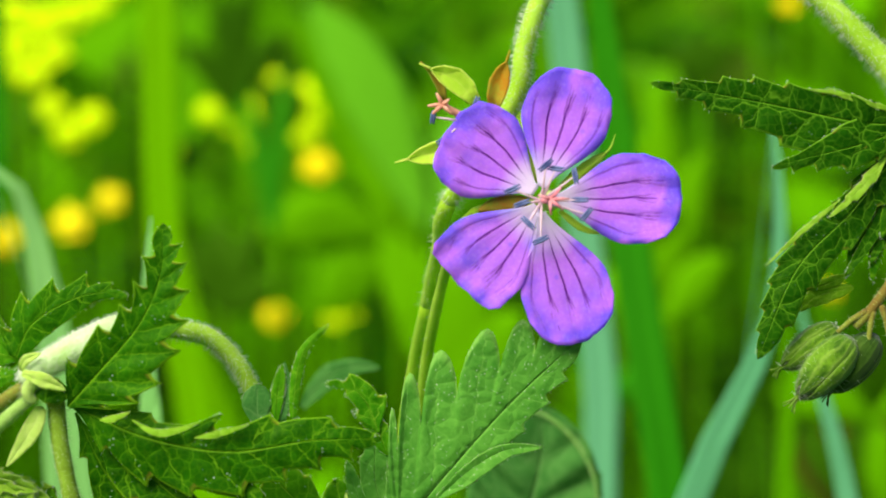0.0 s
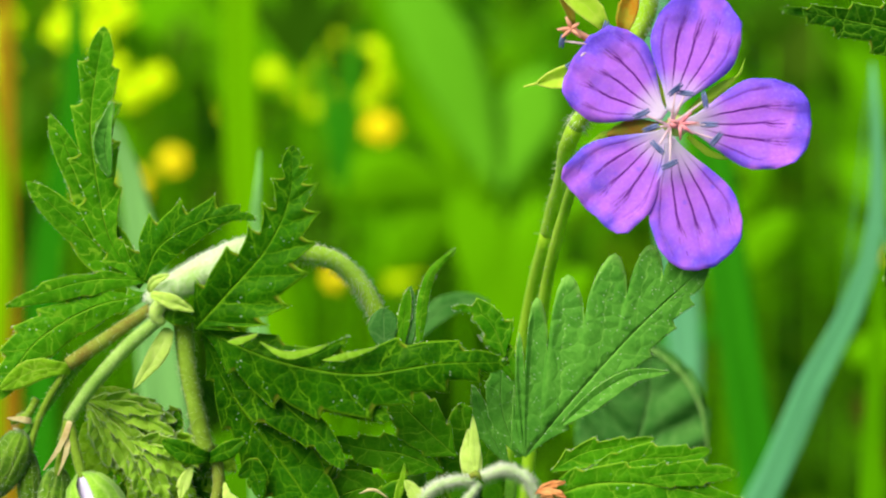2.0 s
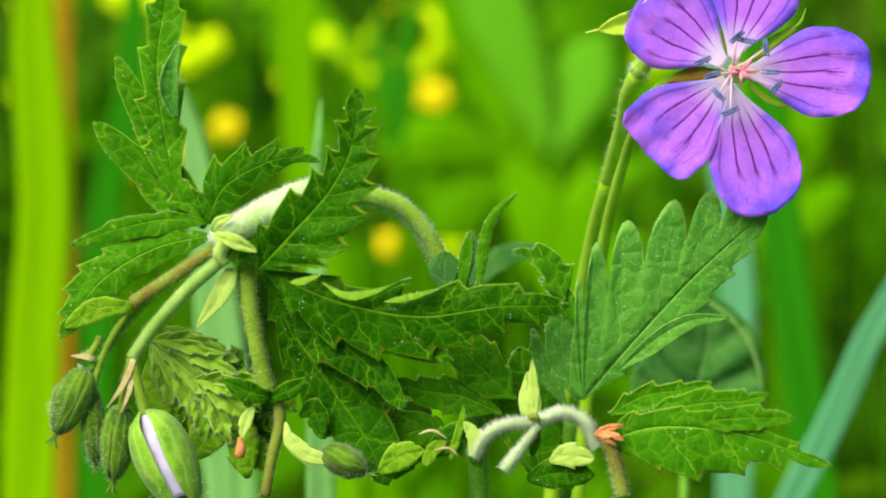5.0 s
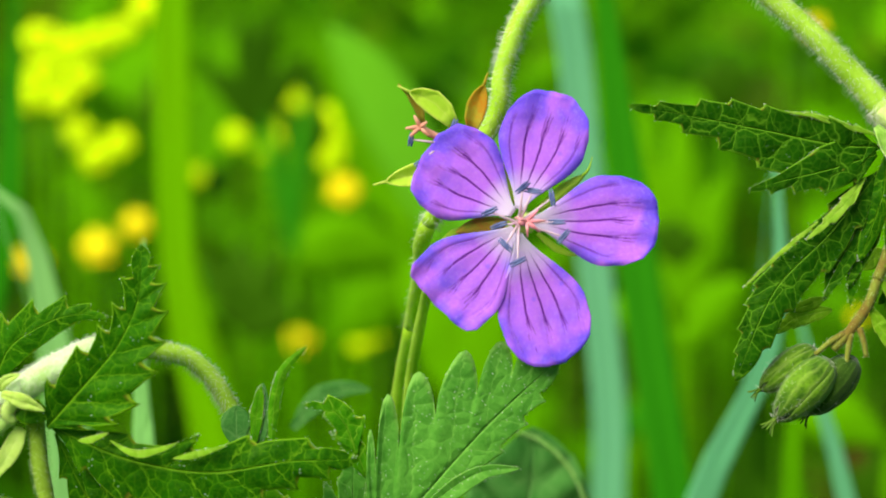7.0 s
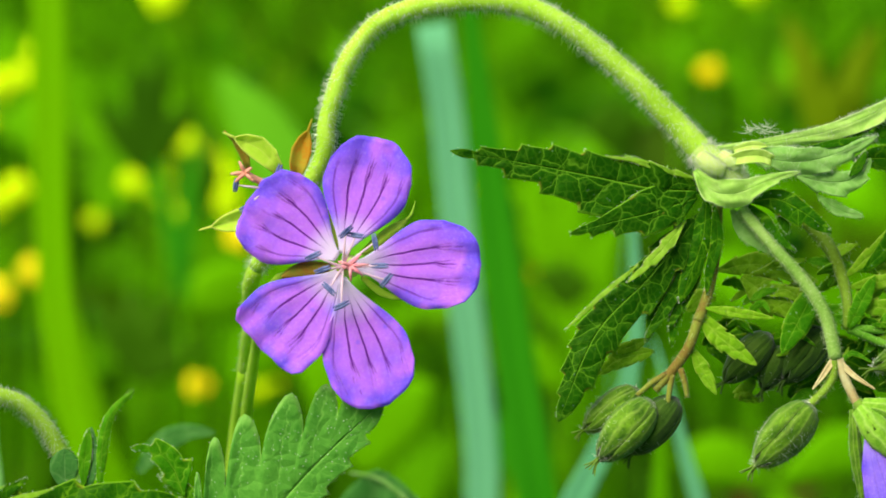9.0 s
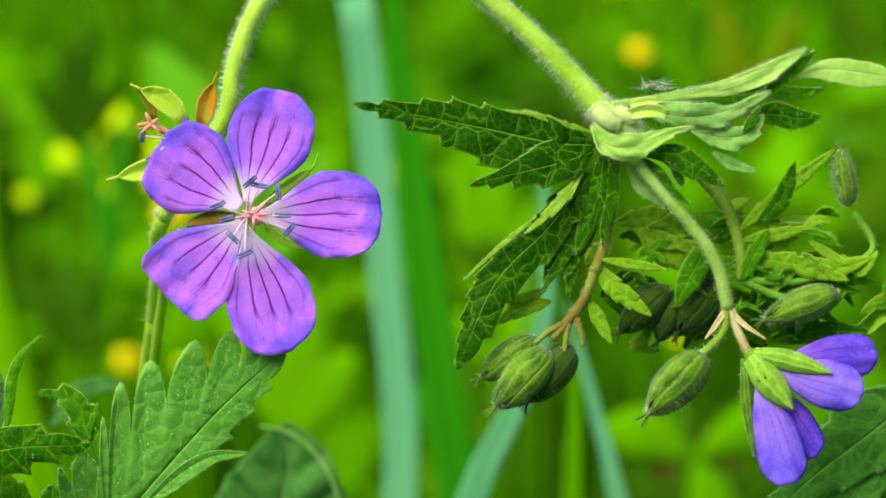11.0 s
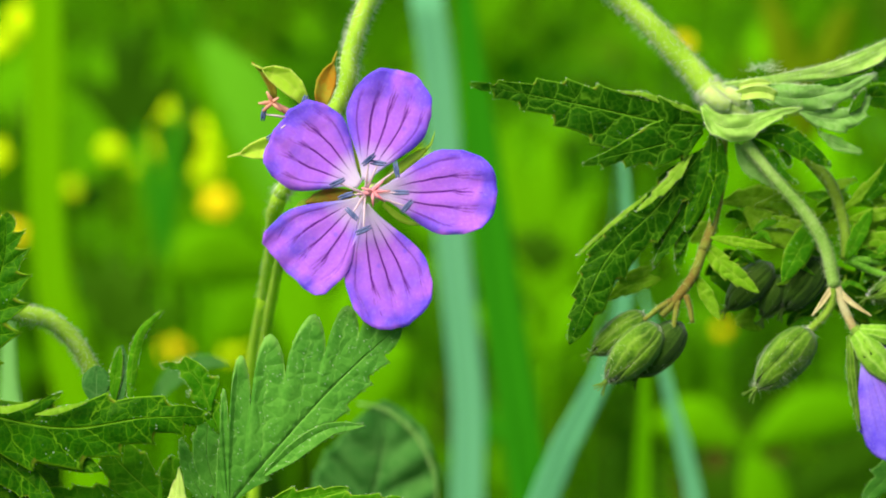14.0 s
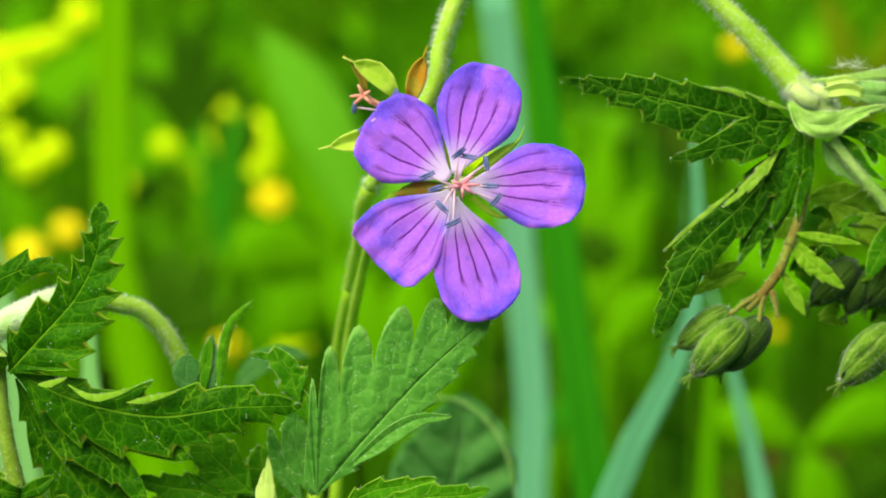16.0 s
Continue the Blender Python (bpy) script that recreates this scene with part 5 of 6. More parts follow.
foliage(bent, LEAF_YOUNG, [([(-941, -540, 14), (-893, -545, 10), (-847, -560, 12)], [4, 12, 19, 20, 13, 0], [4, 12, 19, 20, 13, 0], dict(teeth=(4, 4), bite=(0.22, 0.22), fold=0.55, quilt=0.3, wave=0.5, fringe=90, hair=1.2, down=90)),
          ([(-941, -540, 17), (-885, -571, 13), (-837, -612, 15)], [4, 12, 19, 20, 13, 0], [4, 12, 19, 20, 13, 0], dict(teeth=(4, 4), bite=(0.22, 0.22), fold=0.55, quilt=0.3, wave=0.5, fringe=90, hair=1.2, down=90)),
          ([(-942, -541, 20), (-901, -594, 16), (-874, -654, 18)], [4, 12, 19, 20, 13, 0], [4, 12, 19, 20, 13, 0], dict(teeth=(4, 4), bite=(0.22, 0.22), fold=0.55, quilt=0.3, wave=0.5, fringe=90, hair=1.2, down=90)),
          ([(-942, -541, 23), (-924, -594, 19), (-921, -650, 21)], [4, 12, 19, 20, 13, 0], [4, 12, 19, 20, 13, 0], dict(teeth=(4, 4), bite=(0.22, 0.22), fold=0.55, quilt=0.3, wave=0.5, fringe=90, hair=1.2, down=90))], "pleated downy young leaf unfolding like a fan")
rnd = random.Random(31)
for k in range(34):
    a = Vector((rnd.uniform(-1010, -820), rnd.uniform(-650, -470), rnd.uniform(20, 70)))
    b = a + Vector((rnd.uniform(-20, 75), rnd.uniform(-75, 10), rnd.uniform(-10, 0)))
    bm = bmesh.new()
    tufts = lobe(bm, [a, a.lerp(b, 0.5) + Vector((0, 8, 0)), b], rnd.uniform(12, 28), teeth=rnd.choice((5, 6, 7)), depth=0.4, seed=k, tilt=rnd.uniform(-45, 45), ripple=0.2, fringe=50, hair=1.3)
    fuzz_edge(part("bract", bm, (LEAF_FUZZ, LEAF_FUZZ, LEAF_DARK)[k % 3], bent, thick=2.0), tufts)
leaf(bent, LEAF_DARK, [([(-801, -568, -20), (-840, -558, -28), (-883, -537, -26)], 20, dict(teeth=2, depth=0.2, stalk=0.6)), ([(-806, -570, -18), (-772, -555, -24), (-739, -534, -24)], 16, dict(teeth=2, depth=0.2, stalk=0.6)), ([(-754, -601, 0), (-729, -590, 0), (-714, -639, 0)], 22, dict(teeth=3))], name="bract")
leaf(bent, STIPULE, [([(-777, -624, -14), (-742, -663, -16), (-688, -677, -16)], 16, dict(teeth=3, depth=0.3)), ([(-831, -581, -16), (-845, -610, -18), (-852, -640, -18)], 12, dict(teeth=2)), ([(-777, -610, -10), (-767, -649, -12), (-732, -687, -12)], 10, dict(teeth=2))], name="stipule")
bm = bmesh.new()
tube(bm, [(-855, -671, -20), (-853, -655, -22), (-855, -637, -22)], [9, 9, 3], n=6, seg=8, knobs=0.2)
part("withered_tip", bm, ORANGE, bent)
bud(bent, BUD, (-713, -658, -6), (-635, -696, -6), 30, seed=15)

# ---- the low shoot in the middle with a broad dusty leaf ----
low = thing("geranium_shoot", foot(-250, 120), "low geranium shoot with a broad dusty leaf and arched stalks", "wildflower", GROUP)
stem(low, STEM_GREEN, [root(-250, 120), (-262, -2600, 110), (-296, -1211, 90), (-295, -857, 60), (-292, -706, 40), (-286, -581, 20)], [14, 13, 12, 10], 200, name="lower_stem", n=36)
foliage(low, LEAF_DUSTY, [([(-264, -567, 16), (-175, -461, 20), (-69, -345, 24), (52, -233, 28)], [70, 140, 162, 158, 142, 116, 92, 62, 0], [4, 18, 36, 48, 50, 48, 42, 30, 0], dict(teeth=(7, 7), bite=(0.46, 0.2), fringe=160, wave=0.04, quilt=0.05, lobes=(0.08, 0.19, 0.35, 0.53, 0.68, 0.83))),
          ([(-272, -569, 38), (-302, -494, 35), (-303, -421, 33), (-290, -376, 30)], [8, 20, 28, 26, 20, 0], [10, 24, 32, 28, 22, 0], dict(teeth=(3, 2), bite=(0.15, 0.05))),
          ([(-292, -583, 40), (-332, -514, 36), (-353, -445, 34)], [5, 14, 18, 12, 0], [5, 16, 20, 12, 0], dict(teeth=(2, 2), bite=(0.2, 0.1))),
          ([(-200, -511, 10), (-142, -460, 3), (-84, -426, -2), (-16, -419, -6)], [4, 10, 12, 9, 0], [5, 18, 20, 12, 0], dict(teeth=(2, 3), bite=(0.0, 0.06), fold=0.3))], "broad dusty bluish-green leaf with rounded lobes")
foliage(low, LEAF_MID, [([(-298, -396, 26), (-318, -345, 27), (-347, -318, 27), (-390, -312, 24)], [6, 22, 24, 18, 8, 0], [6, 26, 34, 26, 12, 0], dict(teeth=(3, 3), bite=(0.25, 0.3))),
          ([(-283, -435, 30), (-303, -386, 30), (-342, -357, 28)], [6, 18, 20, 12, 0], [6, 16, 18, 10, 0], dict(teeth=(2, 2), bite=(0.15, 0.15)))], "small green leaf")
leaf(low, LEAF_MID, [([(-601, -716, 92), (-570, -640, 92), (-545, -575, 92)], 50, dict(teeth=6, depth=0.3)), ([(-337, -713, 96), (-351, -593, 96), (-376, -482, 96)], 66, dict(teeth=6, depth=0.3)), ([(-681, -718, 98), (-642, -637, 98), (-603, -547, 98)], 50, dict(teeth=5, depth=0.3))], "green leaves low in the shoot")
foliage(low, LEAF_MID, [([(-381, -570, 50), (-425, -530, 47), (-469, -486, 45), (-509, -437, 44)], [6, 34, 44, 40, 26, 0], [6, 30, 44, 46, 30, 0], dict(teeth=(4, 4), bite=(0.16, 0.16))),
          ([(-405, -595, 54), (-474, -566, 51), (-543, -556, 49), (-602, -539, 46)], [6, 28, 38, 34, 20, 0], [6, 22, 30, 30, 18, 0], dict(teeth=(4, 4), bite=(0.2, 0.2))),
          ([(-484, -635, 56), (-543, -626, 55), (-592, -646, 54), (-622, -681, 54)], [6, 28, 36, 30, 0], [6, 28, 40, 30, 0], dict(teeth=(3, 4), bite=(0.2, 0.2)))], "dark shaded leaf")
leaf(low, LEAF_SHADE, [([(-505, -388, 44), (-507, -354, 42), (-507, -314, 42)], 27, dict(teeth=2, depth=0.1, belly=0.5, stalk=0.5)), ([(-467, -388, 46), (-464, -334, 44), (-460, -276, 44)], 16, dict(teeth=2, depth=0.1))], "small rounded bluish leaflets", name="leaflet")
foliage(low, LEAF_MID, [([(-446, -373, 40), (-440, -304, 36), (-424, -252, 32), (-383, -210, 30)], [6, 9, 9, 7, 0], [6, 10, 10, 7, 0], dict(teeth=(2, 3), bite=(0.05, 0.1), fold=-0.3, fringe=80)),
          ([(-475, -376, 42), (-472, -329, 40), (-463, -278, 38)], [5, 10, 10, 0], [5, 11, 11, 0], dict(teeth=(2, 2), bite=(0.05, 0.05)))], "slender green sprout with a hooked tip")
foliage(low, LEAF_MID, [([(-236, -638, -20), (-132, -606, -36), (12, -618, -44), (162, -669, -40)], [8, 30, 34, 34, 36, 32, 22, 10, 0], [10, 50, 80, 90, 86, 66, 40, 20, 0], dict(teeth=(6, 5), bite=(0.25, 0.2), quilt=0.1, fringe=120)),
          ([(-219, -587, -22), (-161, -555, -27), (-104, -544, -31), (-44, -530, -34)], [4, 18, 20, 17, 11, 0], [6, 20, 26, 20, 13, 0], dict(teeth=(4, 3), bite=(0.3, 0.12), curl=0.2)),
          ([(-171, -597, -30), (-75, -567, -39), (2, -560, -44), (52, -548, -44)], [6, 20, 26, 25, 18, 0], [8, 22, 28, 28, 20, 0], dict(teeth=(4, 3), bite=(0.24, 0.14))),
          ([(-75, -598, -40), (12, -588, -50), (98, -588, -48)], [6, 22, 24, 17, 0], [8, 20, 24, 17, 0], dict(teeth=(3, 3), bite=(0.24, 0.16)))], "bright green toothed leaf")
stem(low, STEM_PALE, [(-452, -665, -20), (-427, -623, -24), (-390, -605, -26), (-349, -603, -24)], [5, 6, 6, 5], 800, "white downy arched stalk", name="arched_stalk", length=13, fuzz_mat=HAIR_WHITE)
stem(low, STEM_PALE, [(-337, -598, -24), (-298, -584, -28), (-259, -601, -28), (-238, -645, -26)], [6, 7, 7, 6], 900, "white downy arched stalk", name="arched_stalk", length=13, fuzz_mat=HAIR_WHITE)
stem(low, STEM_PALE, [(-399, -686, -30), (-370, -646, -32), (-340, -607, -30)], [8, 6, 4], 500, name="arched_stalk", length=10, fuzz_mat=HAIR_WHITE)
stem(low, STEM_RED, [(-226, -630, -30), (-211, -659, -30), (-194, -727, -30)], [11, 13, 14], 120, name="flower_stalk", length=9)
leaf(low, STIPULE, [([(-353, -604, -12), (-356, -564, -14), (-360, -518, -4)], 20, dict(teeth=2, depth=0.15, belly=0.3, stalk=0.7, ripple=0.2)), ([(-347, -598, -16), (-349, -554, -18), (-353, -496, -18)], 10, dict(teeth=2)), ([(-321, -671, -20), (-292, -660, -24), (-244, -664, -24)], 24, dict(teeth=2)),
                    ([(-458, -663, -20), (-449, -633, -22), (-468, -604, -22)], 16, dict(teeth=2))], "yellow-green stipules", name="stipule")
leaf(low, ORANGE, [([(-246, -625, -38), (-223, -611, -44), (-196, -604, -46)], 8, dict(teeth=3, depth=0.5, ripple=0.4)), ([(-242, -621, -40), (-217, -620, -48), (-194, -630, -46)], 9, dict(teeth=3, depth=0.5, ripple=0.5, tilt=30)),
                   ([(-238, -629, -42), (-221, -632, -48), (-207, -640, -44)], 7, dict(teeth=2, depth=0.5, ripple=0.5, tilt=-30))], "withered orange tip", name="withered_tip")
bm = bmesh.new()
tube(bm, [(-357, -596, -40), (-346, -591, -42), (-339, -601, -40)], [5, 6, 3], n=5, seg=6, knobs=0.3)
part("scar", bm, STEM_RED, low)
leaf(low, LEAF_DARK, [([(-537, -666, 0), (-478, -635, -6), (-439, -684, -8)], 30, dict(teeth=4)), ([(-351, -663, -10), (-346, -633, -14), (-342, -608, -14)], 12, dict(teeth=2)), ([(-360, -702, -10), (-302, -691, -12), (-243, -695, -12)], 30, dict(teeth=3))], name="bract")
leaf(low, LEAF_FUZZ, [([(-537, -685, -6), (-522, -655, -8), (-498, -640, -8)], 14, dict(teeth=3)), ([(-615, -696, -6), (-576, -666, -8), (-537, -656, -8)], 26, dict(teeth=3)), ([(-492, -674, -16), (-473, -605, -20), (-469, -575, -20)], 8, dict(teeth=3))], name="bract")
for pts in ([(-546, -627, -20), (-522, -620, -24), (-497, -634, -22)], [(-517, -654, -20), (-495, -650, -22), (-478, -663, -20)]):
    bm = bmesh.new()
    tube(bm, pts, [1.0, 3, 2.4, 0.8], n=10, seg=7, knobs=0.6)
    part("withered_tip", bm, STEM_PINK, low)

# ---- a broad leaf a hand's width behind ----
behind = thing("geranium_shoot", foot(-40, 1600), "dark bluish geranium leaf on a stalk in soft shade", "wildflower", GROUP)
stem(behind, STEM_GREEN, [root(-40, 1600), (-50, -2600, 1560), (-22, -764, 1462)], [12, 11, 10], n=24, name="lower_stem")
foliage(behind, LEAF_SHADE, [([(-43, -775, 1460), (-9, -666, 1440), (17, -553, 1420), (18, -438, 1400)], [70, 128, 142, 128, 88, 0], [76, 140, 152, 136, 90, 0], dict(teeth=(5, 5), bite=(0.03, 0.03), quilt=0.2, fold=0.06, fringe=0)),
          ([(-37, -776, 1470), (65, -673, 1450), (152, -630, 1440)], [20, 50, 56, 36, 0], [20, 50, 56, 36, 0], dict(teeth=(2, 2), bite=(0.04, 0.04), quilt=0.08, fringe=0))], "broad round-lobed leaf")
foliage(behind, LEAF_SILVER, [([(-42, -445, 1392), (22, -458, 1392), (84, -509, 1394), (125, -581, 1396), (143, -681, 1398)], [2, 3, 4, 4, 3, 0], [2, 4, 5, 4, 3, 0], dict(teeth=(3, 3), bite=(0.03, 0.05), wave=0.5, fringe=0))], "pale worn rim of the round leaf")
foliage(behind, LEAF_SHADE, [([(-493, -434, 1300), (-439, -373, 1300), (-385, -349, 1300), (-325, -352, 1300)], [10, 22, 24, 16, 0], [10, 20, 24, 16, 0], dict(teeth=(2, 2), bite=(0.05, 0.05), fringe=0))], "soft dull leaf")

# ---- grass blades close behind ----
TEAL = blade_material("grass bluish green", (0.105, 0.38, 0.16), (0.18, 0.50, 0.26), thin=0.3)
TEAL_PALE = blade_material("grass pale green", (0.16, 0.42, 0.09), (0.27, 0.55, 0.17), thin=0.3)
GRASS = blade_material("grass green", (0.07, 0.30, 0.0005), (0.17, 0.50, 0.001), thin=0.45)
GRASS_DARK = blade_material("grass deep green", (0.018, 0.20, 0.003), (0.04, 0.28, 0.006), thin=0.3)
GRASS_BRIGHT = blade_material("grass bright yellow green", (0.20, 0.50, 0.0005), (0.22, 0.60, 0.001), thin=0.5)
GRASS_YELLOW = blade_material("grass yellow green", (0.26, 0.56, 0.0005), (0.38, 0.68, 0.001), thin=0.5)
DRY = blade_material("grass dry orange", (0.30, 0.14, 0.006), (0.55, 0.36, 0.015), thin=0.3)
MEADOW = blade_material("meadow mixed green", (0.004, 0.055, 0.0005), (0.185, 0.58, 0.001), thin=0.5, third=(0.085, 0.17, 0.003))
SUNLIT = blade_material("flower sunlit yellow", (0.62, 0.88, 0.002), (0.78, 0.95, 0.006), thin=0.1)
AMBER = blade_material("flower amber", (0.95, 0.70, 0.004), (0.96, 0.85, 0.02), thin=0.1)


def blade(material, pts, half, label, point=True, fold=0.25):
    """A long grass blade, keeled along its middle, rooted in the ground."""
    last = Vector(pts[0])
    foot_ = foot(last.x, last.z)
    low_ = root(last.x, last.z)
    if last.y > low_[1] + 200:
        pts = [low_, tuple(Vector(low_).lerp(last, 0.5) + Vector((8, 0, 4)))] + list(pts)
    ob = thing("grass_blade", foot_, label, "grass blade", "single grass blades")
    bm = bmesh.new()
    n = 48
    mid = spline(pts, n)
    rows = []
    for i, m in enumerate(mid):
        s = i / n
        tan = (mid[min(i + 1, n)] - mid[max(i - 1, 0)]).normalized()
        nor = Vector((0, 0, -1)) - tan * Vector((0, 0, -1)).dot(tan)
        nor.normalize()
        side = tan.cross(nor).normalized()
        w = half * (0.6 + 0.4 * min(1, s * 2))
        if point:
            w *= min(1.0, (1 - s) / 0.16 + 0.02) ** 0.7
        rows.append([bm.verts.new(place(m + side * (w * f) + nor * (w * fold * abs(f)))) for f in (-1, -0.5, 0, 0.5, 1)])
    for a, b in zip(rows, rows[1:]):
        for j in range(4):
            bm.faces.new((a[j], a[j + 1], b[j + 1], b[j]))
    part("blade", bm, material, ob, thick=4.0)
    bm = bmesh.new()
    tube(bm, [q + Vector((0, 0, 2.0)) for q in mid[::6]], [half * 0.12, half * 0.1, half * 0.03], n=40, seg=6)
    part("midrib", bm, material, ob)
    return ob


blade(TEAL, [(318, -2188, 5300), (315, -1007, 5300), (318, -614, 5300), (261, -62, 5300), (209, 529, 5300), (162, 836, 5290)], 57, "broad bluish-green grass blade with a blunt tip, upright", point=False)
blade(GRASS_DARK, [(651, -2091, 4900), (499, -801, 4900), (414, -232, 4900), (348, 262, 4900), (288, 793, 4900), (264, 1133, 4900)], 66, "deep green grass blade in shade")
blade(TEAL, [(210, -1565, 3000), (459, -791, 3000), (575, -534, 2990), (652, -371, 2980), (691, -170, 2970), (684, 94, 2960), (675, 217, 2960)], 40, "bluish-green grass blade bending over")
blade(TEAL, [(1015, -1505, 3600), (936, -806, 3600), (879, -573, 3600), (826, -357, 3600), (783, -208, 3600)], 34, "slim bluish-green grass blade, upright")
blade(GRASS, [(840, -1624, 4400), (851, -867, 4400), (862, -542, 4400), (859, -289, 4400)], 40, "deep green upright grass blade")
blade(TEAL_PALE, [(-1154, -1681, 3200), (-1205, -900, 3200), (-1240, -526, 3200), (-1285, -231, 3200), (-1329, -29, 3200), (-1383, 84, 3180), (-1440, 112, 3160)], 72, "pale bluish-green grass blade arching over")
blade(TEAL_PALE, [(-822, -869, 1500), (-837, -369, 1500), (-842, -157, 1500), (-830, -30, 1490)], 34, "small pale grass blade tip")
blade(GRASS_BRIGHT, [(-1030, -2268, 6500), (-1129, -975, 6500), (-1238, -375, 6500), (-1277, 33, 6500), (-1286, 525, 6500), (-1290, 1380, 6500)], 66, "bright yellow-green stalk of tall grass", point=False)
blade(GRASS_BRIGHT, [(-862, -2336, 6900), (-1008, -1135, 6900), (-1146, -692, 6900), (-1263, -183, 6900), (-1334, 326, 6900)], 60, "bright green grass blade leaning")
blade(GRASS_YELLOW, [(-2075, -1860, 5200), (-2063, -896, 5200), (-2029, -319, 5200), (-2072, 256, 5200), (-2097, 1020, 5200)], 90, "soft green upright grass blade")
blade(DRY, [(-2546, -2739, 9000), (-2542, -1169, 9000), (-2560, -127, 9000), (-2570, 911, 9000), (-2586, 1687, 9000)], 38, "dry orange stalk of grass")
blade(GRASS_DARK, [(-2108, -2150, 7000), (-2098, -574, 7000), (-1991, 100, 7000), (-1954, 993, 7000)], 60, "deep green upright grass blade")


def herb(base, tips, half, material, label):
    """A meadow herb: broad leaves on a stalk from the ground."""
    b = Vector(base)
    ob = thing("meadow_herb", foot(b.x, b.z), label, "meadow plant", "broad-leaved meadow plants")
    lo = root(b.x, b.z)
    bm = bmesh.new()
    tube(bm, [lo, Vector(lo).lerp(b, 0.5), b], [18, 16, 12], n=16, seg=8)
    part("stem", bm, GRASS, ob)
    for k, tip in enumerate(tips):
        t = Vector(tip)
        bm = bmesh.new()
        lobe(bm, [b, b.lerp(t, 0.5) + Vector((0, (t - b).length * 0.12, -20)), t], half * 0.62, teeth=4, depth=0.08, belly=0.5, blunt=0.3, seed=k, stalk=0.12, cup=-0.2)
        part("leaf", bm, material, ob, thick=5.0)
    return ob


herb((-489, -205, 12000), [(-1044, 1012, 12000), (12, 169, 12200), (-1286, -199, 11800)], 260, GRASS, "broad-leaved green herb out of focus")
herb((1728, -1007, 9000), [(1280, -900, 9000), (2337, -850, 9000), (1860, -1481, 9000)], 200, GRASS, "broad-leaved green herb out of focus")
herb((877, -633, 10500), [(472, -401, 10500), (1197, -285, 10500)], 170, GRASS, "broad-leaved green herb out of focus")
herb((-531, -371, 13500), [(-1214, -107, 13500), (-197, 107, 13500), (-1004, -649, 13500)], 280, GRASS, "broad-leaved green herb out of focus")

herb((-182, -1059, 10500), [(-544, -147, 10500), (-87, -173, 10500), (172, -571, 10500)], 260, GRASS, "broad-leaved green herb out of focus")
herb((985, -541, 12500), [(688, 539, 12500), (982, 670, 12500), (1278, 311, 12500)], 190, GRASS, "broad-leaved green herb out of focus")
HERB_LIGHT = blade_material("leaf light green", (0.10, 0.40, 0.008), (0.16, 0.50, 0.016), thin=0.35)
herb((-300, -176, 10500), [(-913, 1015, 10500), (-26, 476, 10800)], 270, HERB_LIGHT, "broad light green herb leaf out of focus")

# Deep shade between the far plants, put into the colour of added leaves.
SHADE_TONE = blade_material("leaf green with deep shade in its colour", (0.010, 0.052, 0.001), (0.045, 0.14, 0.003), thin=0.3, third=(0.05, 0.10, 0.004))
herb((-1420, -620, 11800), [(-1700, -180, 11800), (-1250, -120, 11800), (-1480, -60, 11900), (-1060, -420, 11800)], 130, SHADE_TONE, "leafy herb coloured dark for a shaded gap")
herb((-1420, 520, 12300), [(-1700, 900, 12300), (-1500, 1180, 12300), (-1330, 1240, 12300), (-1120, 960, 12300)], 120, SHADE_TONE, "leafy herb coloured dark for a shaded gap")
herb((-1150, 330, 12300), [(-1260, 690, 12300), (-1030, 640, 12300)], 130, SHADE_TONE, "leafy herb coloured dark for a shaded gap")
herb((1175, 621, 11800), [(1022, 839, 11800), (1163, 931, 11800), (1317, 867, 11800)], 110, SHADE_TONE, "leafy herb coloured dark for a shaded gap")
herb((902, -227, 11800), [(750, 22, 11800), (905, 51, 11800), (1043, -43, 11800)], 110, SHADE_TONE, "leafy herb coloured dark for a shaded gap")
herb((2579, -1445, 11500), [(2299, -888, 11500), (2547, -794, 11500), (2827, -980, 11500)], 150, SHADE_TONE, "leafy herb coloured dark for a shaded gap")
herb((1825, -1622, 9800), [(1460, -1119, 9800), (1740, -1063, 9800), (2076, -1091, 9800), (2412, -1133, 9800)], 170, SHADE_TONE, "leafy herb coloured dark for a shaded gap")
BROWN = blade_material("leaf withered brown", (0.035, 0.022, 0.004), (0.07, 0.04, 0.008), thin=0.1)
herb((2023, -1827, 12000), [(1674, -1286, 12000), (1929, -1128, 12000), (2311, -1225, 12000)], 230, BROWN, "withered brown leaves low in the grass")
herb((572, -1065, 10000), [(390, -644, 10000), (741, -785, 10000)], 90, GRASS_DARK, "herb coloured dark green for shaded grass")
OLIVE = blade_material("leaf dark olive", (0.08, 0.17, 0.001), (0.15, 0.24, 0.003), thin=0.3)
herb((2202, 442, 10500), [(1980, 1276, 10500), (2439, 1215, 10500), (2222, 923, 10400)], 140, OLIVE, "dull olive herb in the grass")
herb((-1092, -196, 10500), [(-1244, 574, 10500), (-1016, 691, 10500)], 70, GRASS_DARK, "herb coloured dark green for shaded grass")
herb((-1569, -466, 12500), [(-1792, -207, 12500), (-1279, -340, 12500)], 110, GRASS_DARK, "herb coloured dark green for shaded grass")

